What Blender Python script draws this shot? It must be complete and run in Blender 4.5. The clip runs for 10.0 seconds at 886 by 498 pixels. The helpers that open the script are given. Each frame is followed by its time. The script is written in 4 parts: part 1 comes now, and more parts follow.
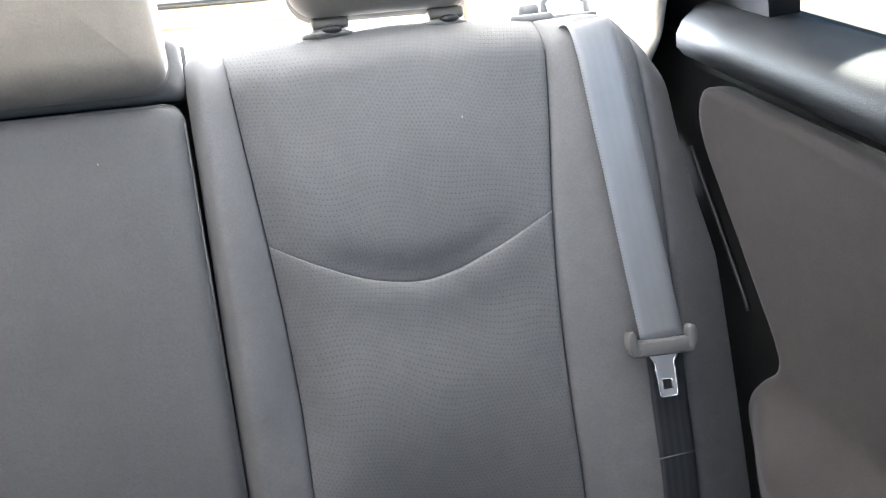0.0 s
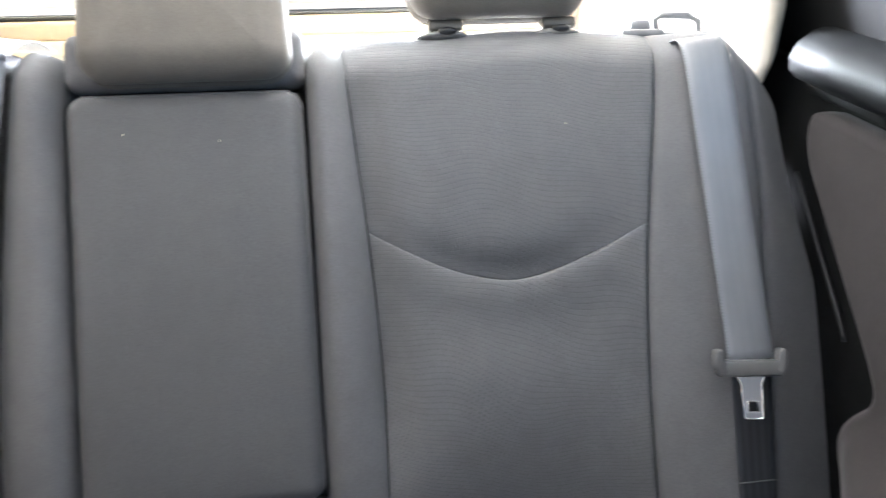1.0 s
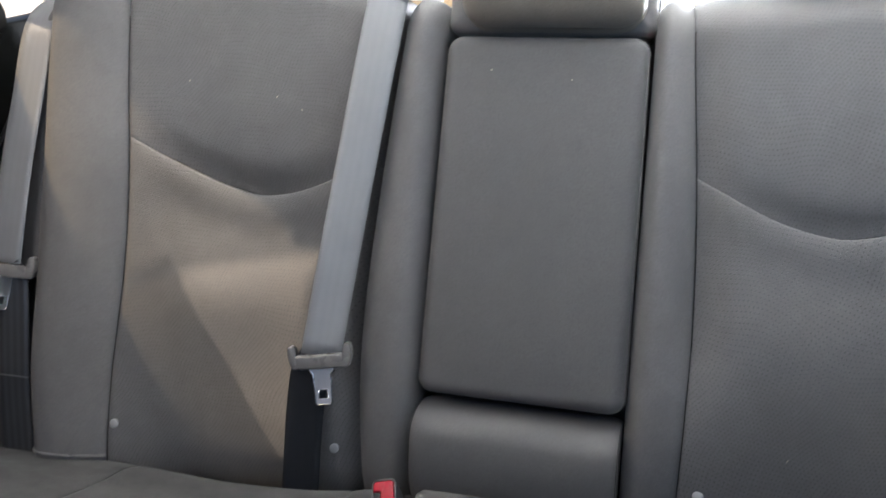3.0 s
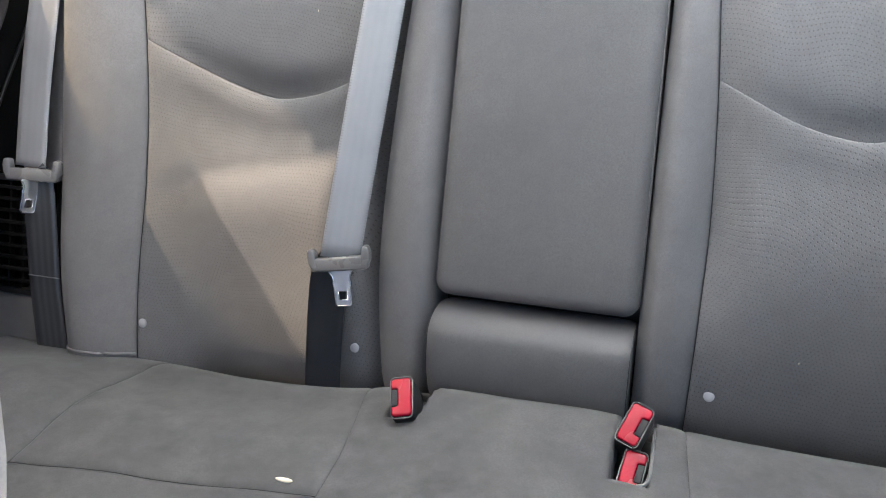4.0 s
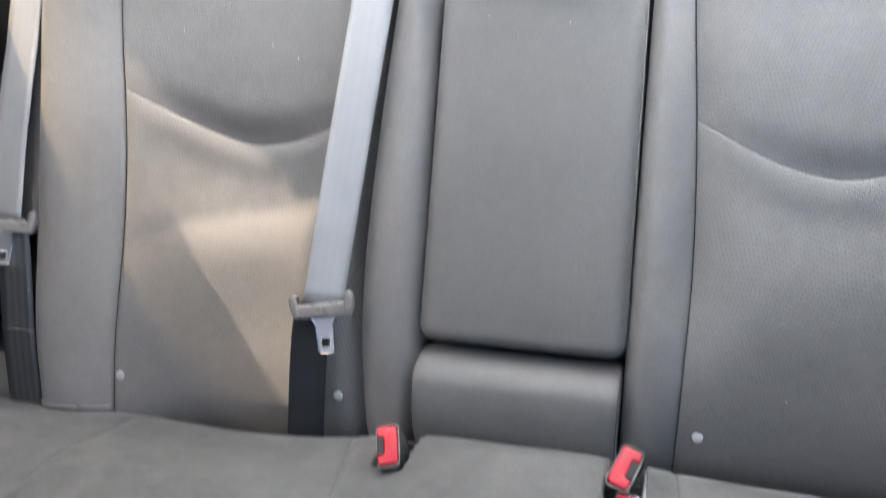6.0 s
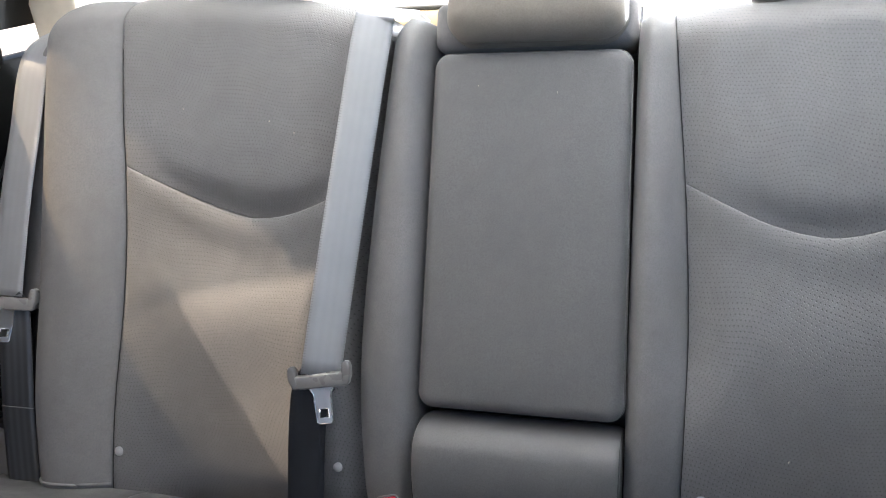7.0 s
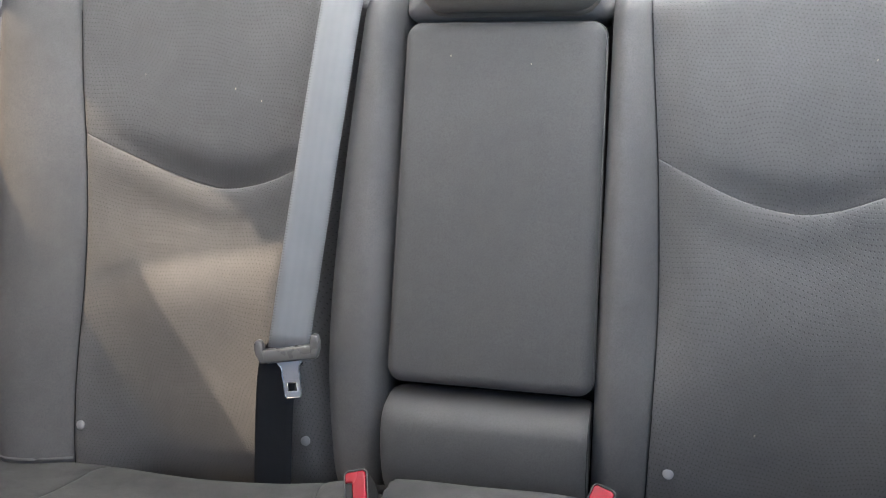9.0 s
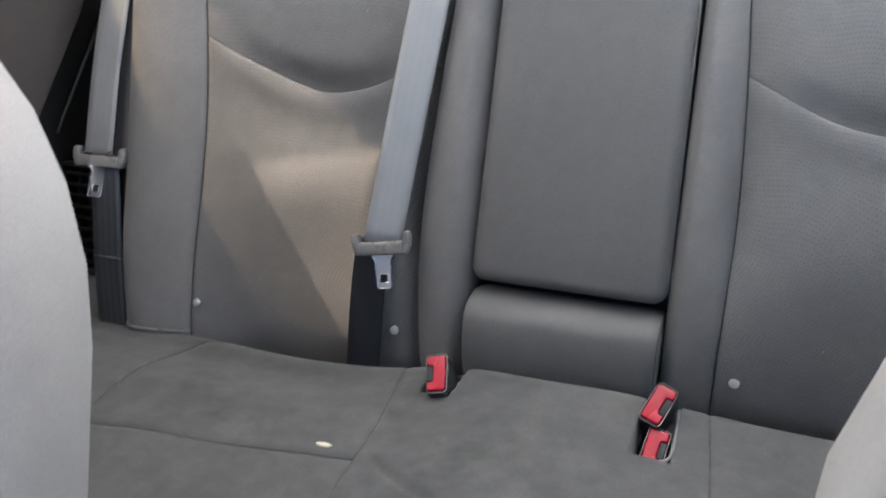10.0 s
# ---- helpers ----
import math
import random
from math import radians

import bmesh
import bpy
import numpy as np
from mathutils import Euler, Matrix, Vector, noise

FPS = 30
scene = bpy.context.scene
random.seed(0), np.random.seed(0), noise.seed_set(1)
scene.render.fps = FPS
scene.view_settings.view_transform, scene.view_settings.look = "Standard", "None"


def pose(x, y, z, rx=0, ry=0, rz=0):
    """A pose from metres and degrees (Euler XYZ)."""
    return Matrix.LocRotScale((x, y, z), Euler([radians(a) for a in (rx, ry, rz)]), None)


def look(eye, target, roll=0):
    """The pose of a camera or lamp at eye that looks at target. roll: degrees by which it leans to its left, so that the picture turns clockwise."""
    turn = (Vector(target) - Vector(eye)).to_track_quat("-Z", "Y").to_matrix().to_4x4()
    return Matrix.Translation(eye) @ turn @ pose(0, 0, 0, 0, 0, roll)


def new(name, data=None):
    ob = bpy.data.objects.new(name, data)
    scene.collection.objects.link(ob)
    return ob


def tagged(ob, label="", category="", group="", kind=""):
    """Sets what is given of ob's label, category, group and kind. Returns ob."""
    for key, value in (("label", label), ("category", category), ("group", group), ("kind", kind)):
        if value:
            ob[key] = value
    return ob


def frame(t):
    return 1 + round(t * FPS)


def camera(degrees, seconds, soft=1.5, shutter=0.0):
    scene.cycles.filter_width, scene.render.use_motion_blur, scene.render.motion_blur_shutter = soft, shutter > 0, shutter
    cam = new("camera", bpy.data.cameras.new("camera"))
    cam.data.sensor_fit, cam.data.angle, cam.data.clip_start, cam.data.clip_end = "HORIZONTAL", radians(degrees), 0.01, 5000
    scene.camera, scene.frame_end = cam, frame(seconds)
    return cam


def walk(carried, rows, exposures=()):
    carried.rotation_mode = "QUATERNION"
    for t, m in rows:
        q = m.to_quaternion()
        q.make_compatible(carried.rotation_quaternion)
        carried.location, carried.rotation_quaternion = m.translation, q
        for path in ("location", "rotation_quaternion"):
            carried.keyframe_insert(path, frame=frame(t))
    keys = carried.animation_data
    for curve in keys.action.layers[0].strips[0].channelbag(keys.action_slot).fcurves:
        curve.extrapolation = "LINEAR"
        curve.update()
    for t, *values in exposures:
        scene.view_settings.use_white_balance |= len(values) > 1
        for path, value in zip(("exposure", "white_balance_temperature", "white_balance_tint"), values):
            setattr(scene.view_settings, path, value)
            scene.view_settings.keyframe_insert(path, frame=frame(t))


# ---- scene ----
cam = camera(56.1, 10.0, soft=0.95, shutter=0.35)
PATH = [
    (0, (0.179, -0.655, 1.084), (0.592, 1.084, 0.185), -2.6),
    (0.5, (0.152, -0.655, 1.058), (0.651, 1.078, 0.193), 2.0),
    (1, (0.167, -0.688, 1.059), (0.378, 1.123, 0.236), -0.4),
    (1.5, (0.16, -0.718, 1.043), (0.067, 1.11, 0.236), -1.4),
    (2, (0.165, -0.754, 1.033), (-0.123, 1.068, 0.26), -2.1),
    (2.5, (0.163, -0.778, 1.03), (-0.261, 1.016, 0.256), -2.0),
    (3, (0.158, -0.797, 1.026), (-0.365, 0.955, 0.215), -2.2),
    (3.2, (0.16, -0.802, 1.03), (-0.399, 0.894, 0.131), -2.7),
    (4.3, (0.174, -0.801, 1.019), (-0.393, 0.834, 0.017), -3.2),
    (4.5, (0.172, -0.806, 1.021), (-0.384, 0.835, 0.023), -3.0),
    (5, (0.165, -0.799, 1.016), (-0.344, 0.868, 0.034), -2.4),
    (5.5, (0.15, -0.806, 0.999), (-0.33, 0.84, -0.031), -1.2),
    (6, (0.162, -0.8, 1.018), (-0.359, 0.905, 0.11), -3.2),
    (6.2, (0.179, -0.814, 1.023), (-0.381, 0.942, 0.246), -4.6),
    (7.3, (0.173, -0.8, 1.022), (-0.358, 0.97, 0.258), -4.6),
    (7.5, (0.165, -0.799, 1.025), (-0.335, 0.967, 0.23), -4.2),
    (8, (0.169, -0.791, 1.031), (-0.313, 0.963, 0.2), -4.2),
    (8.5, (0.166, -0.791, 1.028), (-0.293, 0.966, 0.189), -3.8),
    (9, (0.166, -0.794, 1.021), (-0.292, 0.966, 0.187), -3.2),
    (9.5, (0.178, -0.825, 1.015), (-0.345, 0.901, 0.149), -3.5),
    (10, (0.203, -0.855, 1.017), (-0.474, 0.76, 0.05), -3.7),
]
walk(cam, [(t, look(eye, target, roll)) for t, eye, target, roll in PATH],
     [(0.0, 2.98, 5945, 15), (1.0, 2.68, 5985, 15), (1.5, 2.58, 5985, 15), (2.0, 2.53, 6065, 15), (2.5, 2.46, 6065, 15), (3.0, 2.53, 6035, 15), (4.5, 3.50, 5945, 15),
      (5.5, 3.59, 5945, 15), (6.0, 3.60, 5995, 15), (7.5, 2.83, 6035, 15), (9.0, 2.81, 6035, 15), (9.5, 2.61, 6015, 15), (10.0, 2.81, 5965, 15)])
# ---- world and lights ----
SUN_DIR = Vector((-0.50, 0.03, 0.825)).normalized()   # towards the sun


def make_world():
    world = bpy.data.worlds.new("sky")
    world.use_nodes = True
    nt = world.node_tree
    sky = nt.nodes.new("ShaderNodeTexSky")
    sky.sky_type, sky.sun_disc = "NISHITA", False
    sky.sun_elevation = math.asin(SUN_DIR.z)
    sky.sun_rotation = math.atan2(SUN_DIR.x, SUN_DIR.y)
    nt.links.new(sky.outputs[0], nt.nodes["Background"].inputs[0])
    nt.nodes["Background"].inputs[1].default_value = 0.05
    scene.world = world


def sun_lamp():
    data = bpy.data.lights.new("sun", "SUN")
    data.energy, data.angle, data.color = 2.3, radians(0.8), (1.0, 0.78, 0.50)
    ob = new("sun", data)
    ob.matrix_world = look(SUN_DIR * 20, (0, 0, 0))


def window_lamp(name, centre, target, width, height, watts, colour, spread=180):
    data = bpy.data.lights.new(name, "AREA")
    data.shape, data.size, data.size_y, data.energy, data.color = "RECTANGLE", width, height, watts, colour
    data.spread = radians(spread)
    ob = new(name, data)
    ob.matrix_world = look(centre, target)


make_world()
sun_lamp()
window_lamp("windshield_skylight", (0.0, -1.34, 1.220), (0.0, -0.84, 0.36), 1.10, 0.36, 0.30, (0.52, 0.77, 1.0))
window_lamp("front_window_skylight", (0.655, -1.15, 1.09), (-0.30, -1.05, 0.70), 0.60, 0.28, 1.0, (0.68, 0.79, 1.0), 48)
window_lamp("rear_window_skylight", (0.652, -0.35, 1.085), (-0.348, -0.35, 0.785), 0.70, 0.28, 0.14, (0.54, 0.77, 1.0))
window_lamp("rear_window_daylight", (-0.690, -0.36, 1.17), (-0.05, 0.16, 0.62), 0.50, 0.16, 0.30, (1.0, 0.74, 0.48))
# Added strip lamp that brightens the right sill pad, which the sun cannot reach.
window_lamp("sill_pad_fill", (0.675, -0.335, 1.21), (0.676, -0.335, 0.88), 0.50, 0.052, 1.3, (1.0, 0.90, 0.76), 3)
window_lamp("hatch_skylight", (0.0, 0.74, 1.20), (0.0, -0.45, 0.35), 1.1, 0.45, 1.6, (1.0, 0.95, 0.89))
# Added fill aimed up at the headliner, in place of bounce off the cargo cover.
window_lamp("hatch_bounce_fill", (0.36, 0.90, 0.93), (0.54, 0.0, 1.28), 0.46, 0.20, 31.0, (0.935, 0.957, 0.992))


# ---- materials ----
def material(name):
    mat = bpy.data.materials.new(name)
    mat.use_nodes = True
    nt = mat.node_tree
    return mat, nt, nt.nodes["Principled BSDF"]


def math_node(nt, op, a, b=None, c=None):
    n = nt.nodes.new("ShaderNodeMath")
    n.operation = op
    for i, v in enumerate((a, b, c)):
        if v is None:
            continue
        if isinstance(v, (int, float)):
            n.inputs[i].default_value = v
        else:
            nt.links.new(v, n.inputs[i])
    return n.outputs[0]


def noise_node(nt, coords, scale, detail=3.0, rough=0.55):
    n = nt.nodes.new("ShaderNodeTexNoise")
    n.inputs["Scale"].default_value, n.inputs["Detail"].default_value, n.inputs["Roughness"].default_value = scale, detail, rough
    nt.links.new(coords, n.inputs["Vector"])
    return n.outputs["Fac"]


def mix_colour(nt, fac, a, b):
    n = nt.nodes.new("ShaderNodeMix")
    n.data_type = "RGBA"
    for sock, v in ((n.inputs[0], fac), (n.inputs[6], a), (n.inputs[7], b)):
        if isinstance(v, tuple):
            sock.default_value = (*v, 1.0)
        elif isinstance(v, (int, float)):
            sock.default_value = v
        else:
            nt.links.new(v, sock)
    return n.outputs[2]


def ramp(nt, v, lo, hi):
    n = nt.nodes.new("ShaderNodeMapRange")
    n.inputs[1].default_value, n.inputs[2].default_value = lo, hi
    nt.links.new(v, n.inputs[0])
    return n.outputs[0]


def bump(nt, bsdf, height, strength, distance):
    n = nt.nodes.new("ShaderNodeBump")
    n.inputs["Strength"].default_value, n.inputs["Distance"].default_value = strength, distance
    nt.links.new(height, n.inputs["Height"])
    nt.links.new(n.outputs[0], bsdf.inputs["Normal"])


def fabric(name, colour, dots=0.0, stain=0.25, grain=1.0, wear=0.35, rough=0.85):
    """Woven car cloth: fine weave, soft worn patches, and where wanted wavy rows of tiny punched dots."""
    mat, nt, b = material(name)
    co = nt.nodes.new("ShaderNodeTexCoord").outputs["Object"]
    big = ramp(nt, noise_node(nt, co, 7.0, 4.0), 0.35, 0.7)
    mid = ramp(nt, noise_node(nt, co, 45.0, 3.0), 0.3, 0.75)
    fine = noise_node(nt, co, 900.0, 2.0, 0.7)
    worn = tuple(min(1.0, c * 1.28 + 0.006) for c in colour)
    dark = tuple(c * (1.0 - stain) for c in colour)
    base = mix_colour(nt, big, dark, colour)
    base = mix_colour(nt, math_node(nt, "MULTIPLY", mid, wear), base, worn)
    if wear > 0.4:
        rub = ramp(nt, noise_node(nt, co, 17.0, 5.0, 0.62), 0.48, 0.70)
        base = mix_colour(nt, math_node(nt, "MULTIPLY", rub, wear), base, tuple(c * 1.5 for c in colour))
    weave = ramp(nt, noise_node(nt, co, 420.0, 2.0, 0.6), 0.38, 0.66)
    base = mix_colour(nt, math_node(nt, "MULTIPLY", weave, 0.55 * grain), base, tuple(c * 0.78 for c in colour))
    base = mix_colour(nt, math_node(nt, "MULTIPLY", ramp(nt, fine, 0.35, 0.75), 0.45 * grain), base, worn)
    height = math_node(nt, "MULTIPLY", fine, 0.5 * grain)
    if wear > 0.4:
        height = math_node(nt, "MULTIPLY_ADD", noise_node(nt, co, 26.0, 3.0), 3.5, height)
    if dots:
        sep = nt.nodes.new("ShaderNodeSeparateXYZ")
        nt.links.new(co, sep.inputs[0])
        x0, z0 = sep.outputs[0], sep.outputs[2]
        swirl = math_node(nt, "SUBTRACT", noise_node(nt, co, 4.6, 1.0, 0.4), 0.5)
        ripple = math_node(nt, "SINE", math_node(nt, "MULTIPLY_ADD", x0, 58.0, math_node(nt, "MULTIPLY", z0, 19.0)))
        lift = math_node(nt, "MULTIPLY_ADD", swirl, 0.085, math_node(nt, "MULTIPLY", ripple, 0.0030))
        z = math_node(nt, "ADD", math_node(nt, "MULTIPLY_ADD", x0, 0.16, z0), lift)
        sway = math_node(nt, "SINE", math_node(nt, "MULTIPLY_ADD", z0, 44.0, math_node(nt, "MULTIPLY", x0, 12.0)))
        x = math_node(nt, "MULTIPLY_ADD", sway, 0.004, x0)
        row = math_node(nt, "DIVIDE", z, 0.0048)
        step = math_node(nt, "FLOOR", row)
        col = math_node(nt, "MULTIPLY_ADD", step, 0.5, math_node(nt, "DIVIDE", x, 0.0044))
        u = math_node(nt, "SUBTRACT", math_node(nt, "FRACT", col), 0.5)
        v = math_node(nt, "SUBTRACT", math_node(nt, "FRACT", row), 0.5)
        r = math_node(nt, "SQRT", math_node(nt, "ADD", math_node(nt, "MULTIPLY", u, u), math_node(nt, "MULTIPLY", v, v)))
        hole = ramp(nt, r, 0.19, 0.10)
        base = mix_colour(nt, math_node(nt, "MULTIPLY", hole, dots), base, tuple(c * 0.22 for c in colour))
        height = math_node(nt, "SUBTRACT", height, math_node(nt, "MULTIPLY", hole, 2.0))
    nt.links.new(base, b.inputs["Base Color"])
    b.inputs["Roughness"].default_value = rough
    b.inputs["Specular IOR Level"].default_value = 0.3 if rough > 0.8 else 0.5
    b.inputs["Sheen Weight"].default_value, b.inputs["Sheen Roughness"].default_value = 0.10, 0.5
    bump(nt, b, height, 0.5, 0.0006)
    return mat


def plastic(name, colour, rough=0.5, scale=260.0, relief=0.25, spread=0.2, gloss=0.5):
    mat, nt, b = material(name)
    b.inputs["Specular IOR Level"].default_value = gloss
    co = nt.nodes.new("ShaderNodeTexCoord").outputs["Object"]
    grain = noise_node(nt, co, scale, 3.0, 0.6)
    blotch = ramp(nt, noise_node(nt, co, 14.0, 4.0), 0.3, 0.7)
    nt.links.new(mix_colour(nt, blotch, tuple(c * (1 - spread) for c in colour), tuple(min(1, c * (1 + spread * 0.6)) for c in colour)), b.inputs["Base Color"])
    nt.links.new(math_node(nt, "MULTIPLY_ADD", blotch, 0.14, rough - 0.07), b.inputs["Roughness"])
    bump(nt, b, grain, relief, 0.0008)
    return mat


def webbing(name, colour, band=0.96):
    mat, nt, b = material(name)
    tex = nt.nodes.new("ShaderNodeTexCoord")
    sep = nt.nodes.new("ShaderNodeSeparateXYZ")
    nt.links.new(tex.outputs["UV"], sep.inputs[0])
    u, v = sep.outputs[0], sep.outputs[1]
    twill = math_node(nt, "SINE", math_node(nt, "MULTIPLY_ADD", u, 190.0, math_node(nt, "MULTIPLY", v, 2600.0)))
    bands = math_node(nt, "SINE", math_node(nt, "MULTIPLY", u, 30.0))
    edge = ramp(nt, math_node(nt, "ABSOLUTE", math_node(nt, "SUBTRACT", u, 0.5)), 0.43, 0.47)
    stitch = math_node(nt, "MULTIPLY", edge, ramp(nt, math_node(nt, "SINE", math_node(nt, "MULTIPLY", v, 1900.0)), 0.0, 0.6))
    base = mix_colour(nt, ramp(nt, bands, -1.0, 1.0), tuple(c * band for c in colour), colour)
    base = mix_colour(nt, math_node(nt, "MULTIPLY", stitch, 0.5), base, tuple(c * 0.45 for c in colour))
    base = mix_colour(nt, math_node(nt, "MULTIPLY", ramp(nt, noise_node(nt, tex.outputs["Object"], 30.0), 0.35, 0.7), 0.25), base, tuple(c * 0.7 for c in colour))
    nt.links.new(base, b.inputs["Base Color"])
    b.inputs["Roughness"].default_value, b.inputs["Specular IOR Level"].default_value = 0.34, 0.6
    b.inputs["Sheen Weight"].default_value = 0.2 if band > 0.955 else 0.0
    bump(nt, b, math_node(nt, "ADD", math_node(nt, "MULTIPLY", twill, 0.3), math_node(nt, "MULTIPLY", bands, 0.5)), 0.2, 0.0003)
    return mat


def metal(name, colour, rough):
    mat, nt, b = material(name)
    co = nt.nodes.new("ShaderNodeTexCoord").outputs["Object"]
    b.inputs["Base Color"].default_value = (*colour, 1)
    b.inputs["Metallic"].default_value = 1.0
    nt.links.new(math_node(nt, "MULTIPLY_ADD", noise_node(nt, co, 180.0), 0.25, rough - 0.12), b.inputs["Roughness"])
    return mat


def glass(name, colour):
    mat, nt, b = material(name)
    clear = nt.nodes.new("ShaderNodeBsdfTransparent")
    clear.inputs[0].default_value = (*colour, 1)
    gloss = nt.nodes.new("ShaderNodeBsdfGlossy")
    gloss.inputs["Roughness"].default_value = 0.03
    mix = nt.nodes.new("ShaderNodeMixShader")
    mix.inputs[0].default_value = 0.06
    nt.links.new(clear.outputs[0], mix.inputs[1])
    nt.links.new(gloss.outputs[0], mix.inputs[2])
    nt.links.new(mix.outputs[0], nt.nodes["Material Output"].inputs["Surface"])
    return mat


CLOTH = fabric("seat_cloth", (0.150, 0.1475, 0.148), grain=1.25)
# Bench base colour set far below the seat cloth to carry the cushion's shade.
SHADED_BENCH = fabric("shaded_bench_cloth", (0.066, 0.0655, 0.066), stain=0.45, wear=0.75)
PUNCHED = fabric("punched_seat_cloth", (0.144, 0.142, 0.143), dots=0.55, grain=1.2)
SMOOTH = fabric("armrest_cloth", (0.0985, 0.0968, 0.0985), stain=0.2, grain=1.35, rough=0.76)
FRONT_CLOTH = fabric("front_seat_cloth", (0.135, 0.116, 0.099), dots=0.0)
FRONT_PUNCHED = fabric("front_punched_cloth", (0.135, 0.116, 0.099), dots=0.6)
DOOR_CLOTH = fabric("door_cloth", (0.040, 0.034, 0.033), stain=0.2)
BEIGE_CLOTH = fabric("beige_headrest_cloth", (0.172, 0.155, 0.132), stain=0.15)
CARPET = fabric("floor_carpet", (0.07, 0.07, 0.07), grain=2.0)
HEADLINER = fabric("headliner_cloth", (0.64, 0.61, 0.565), stain=0.1)
WEB = webbing("belt_webbing", (0.235, 0.24, 0.255))
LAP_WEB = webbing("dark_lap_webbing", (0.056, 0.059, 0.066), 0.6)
# Centre lap webbing: the shade below its grip is put into this near-black colour.
SHADED_LAP_WEB = webbing("shaded_lap_webbing", (0.015, 0.018, 0.024), 0.95)
BLACK = plastic("black_plastic", (0.018, 0.018, 0.019), 0.45)
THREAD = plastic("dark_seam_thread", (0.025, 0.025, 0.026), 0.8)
GRIP = plastic("grey_belt_plastic", (0.172, 0.167, 0.164), 0.28, 400.0, 0.1)
BUTTON = plastic("pale_button_plastic", (0.36, 0.36, 0.37), 0.5)
RED = plastic("red_button_plastic", (0.33, 0.003, 0.018), 0.24, 200.0, 0.08, 0.1, 0.45)
VINYL = plastic("dark_grained_vinyl", (0.012, 0.0125, 0.0135), 0.60, 520.0, 0.35, gloss=0.13)
RUBBER = plastic("black_rubber", (0.008, 0.008, 0.008), 0.7, gloss=0.12)
CREAM = plastic("cream_trim_plastic", (0.66, 0.60, 0.50), 0.5)
TAN = plastic("tan_trim_plastic", (0.40, 0.31, 0.21), 0.55)
BRACKET = plastic("grey_bracket_plastic", (0.16, 0.16, 0.16), 0.45)
SLEEVE = plastic("satin_sleeve_plastic", (0.20, 0.19, 0.18), 0.28)
COLLAR = plastic("brown_grey_collar_plastic", (0.10, 0.09, 0.075), 0.35)
STEEL = metal("latch_steel", (0.86, 0.86, 0.88), 0.40)
POLISHED = metal("polished_edge_steel", (0.92, 0.92, 0.93), 0.20)
CRUMB = plastic("pale_crumb", (0.75, 0.68, 0.52), 0.8)
PANE = glass("clear_pane", (0.80, 0.84, 0.80))
TINTED = glass("tinted_pane", (0.62, 0.61, 0.57))
GROUND = plastic("pale_concrete", (0.42, 0.41, 0.39), 0.9, 40.0, 0.5)

# ---- mesh helpers ----
B = Matrix.Translation((0, 0, 0.47)) @ Matrix.Rotation(radians(-25), 4, "X")          # the leaning seatback: x across, -y out of it, z up it
C = B @ Matrix.Translation((0, -0.033, -0.109)) @ Matrix.Rotation(radians(19), 4, "X")  # the seat cushion: x across, -y forwards, z up


def thing(name, label, category, matrix=None, group="", kind=""):
    ob = new(name)
    ob.empty_display_size = 0.05
    if matrix is not None:
        ob.matrix_world = matrix
    return tagged(ob, label, category, group, kind)


def part(name, bm, mat, parent=None, label="", smooth=True):
    bmesh.ops.recalc_face_normals(bm, faces=bm.faces)
    mesh = bpy.data.meshes.new(name)
    bm.to_mesh(mesh)
    bm.free()
    mesh.materials.append(mat)
    if smooth:
        mesh.shade_smooth()
    ob = new(name, mesh)
    if parent is not None:
        ob.parent = parent
    return tagged(ob, label)


def curve_of(*knots):
    """A smooth curve through knots of (w, value)."""
    xs = np.array([k[0] for k in knots], float)
    ys = np.array([k[1] for k in knots], float)
    slopes = np.gradient(ys, xs) if len(xs) > 2 else np.full(len(xs), (ys[-1] - ys[0]) / (xs[-1] - xs[0]))

    def value(w):
        w = min(max(w, xs[0]), xs[-1])
        i = min(max(int(np.searchsorted(xs, w)) - 1, 0), len(xs) - 2)
        h = xs[i + 1] - xs[i]
        t = (w - xs[i]) / h
        return float((2 * t**3 - 3 * t**2 + 1) * ys[i] + (t**3 - 2 * t**2 + t) * h * slopes[i]
                     + (3 * t**2 - 2 * t**3) * ys[i + 1] + (t**3 - t**2) * h * slopes[i + 1])
    return value


def spaced(n, tight=0.012):
    """n + 1 steps from 0 to 1, closer together at both ends."""
    u = np.linspace(0, 1, n + 1)
    return u - 0.11 * np.sin(2 * np.pi * u)


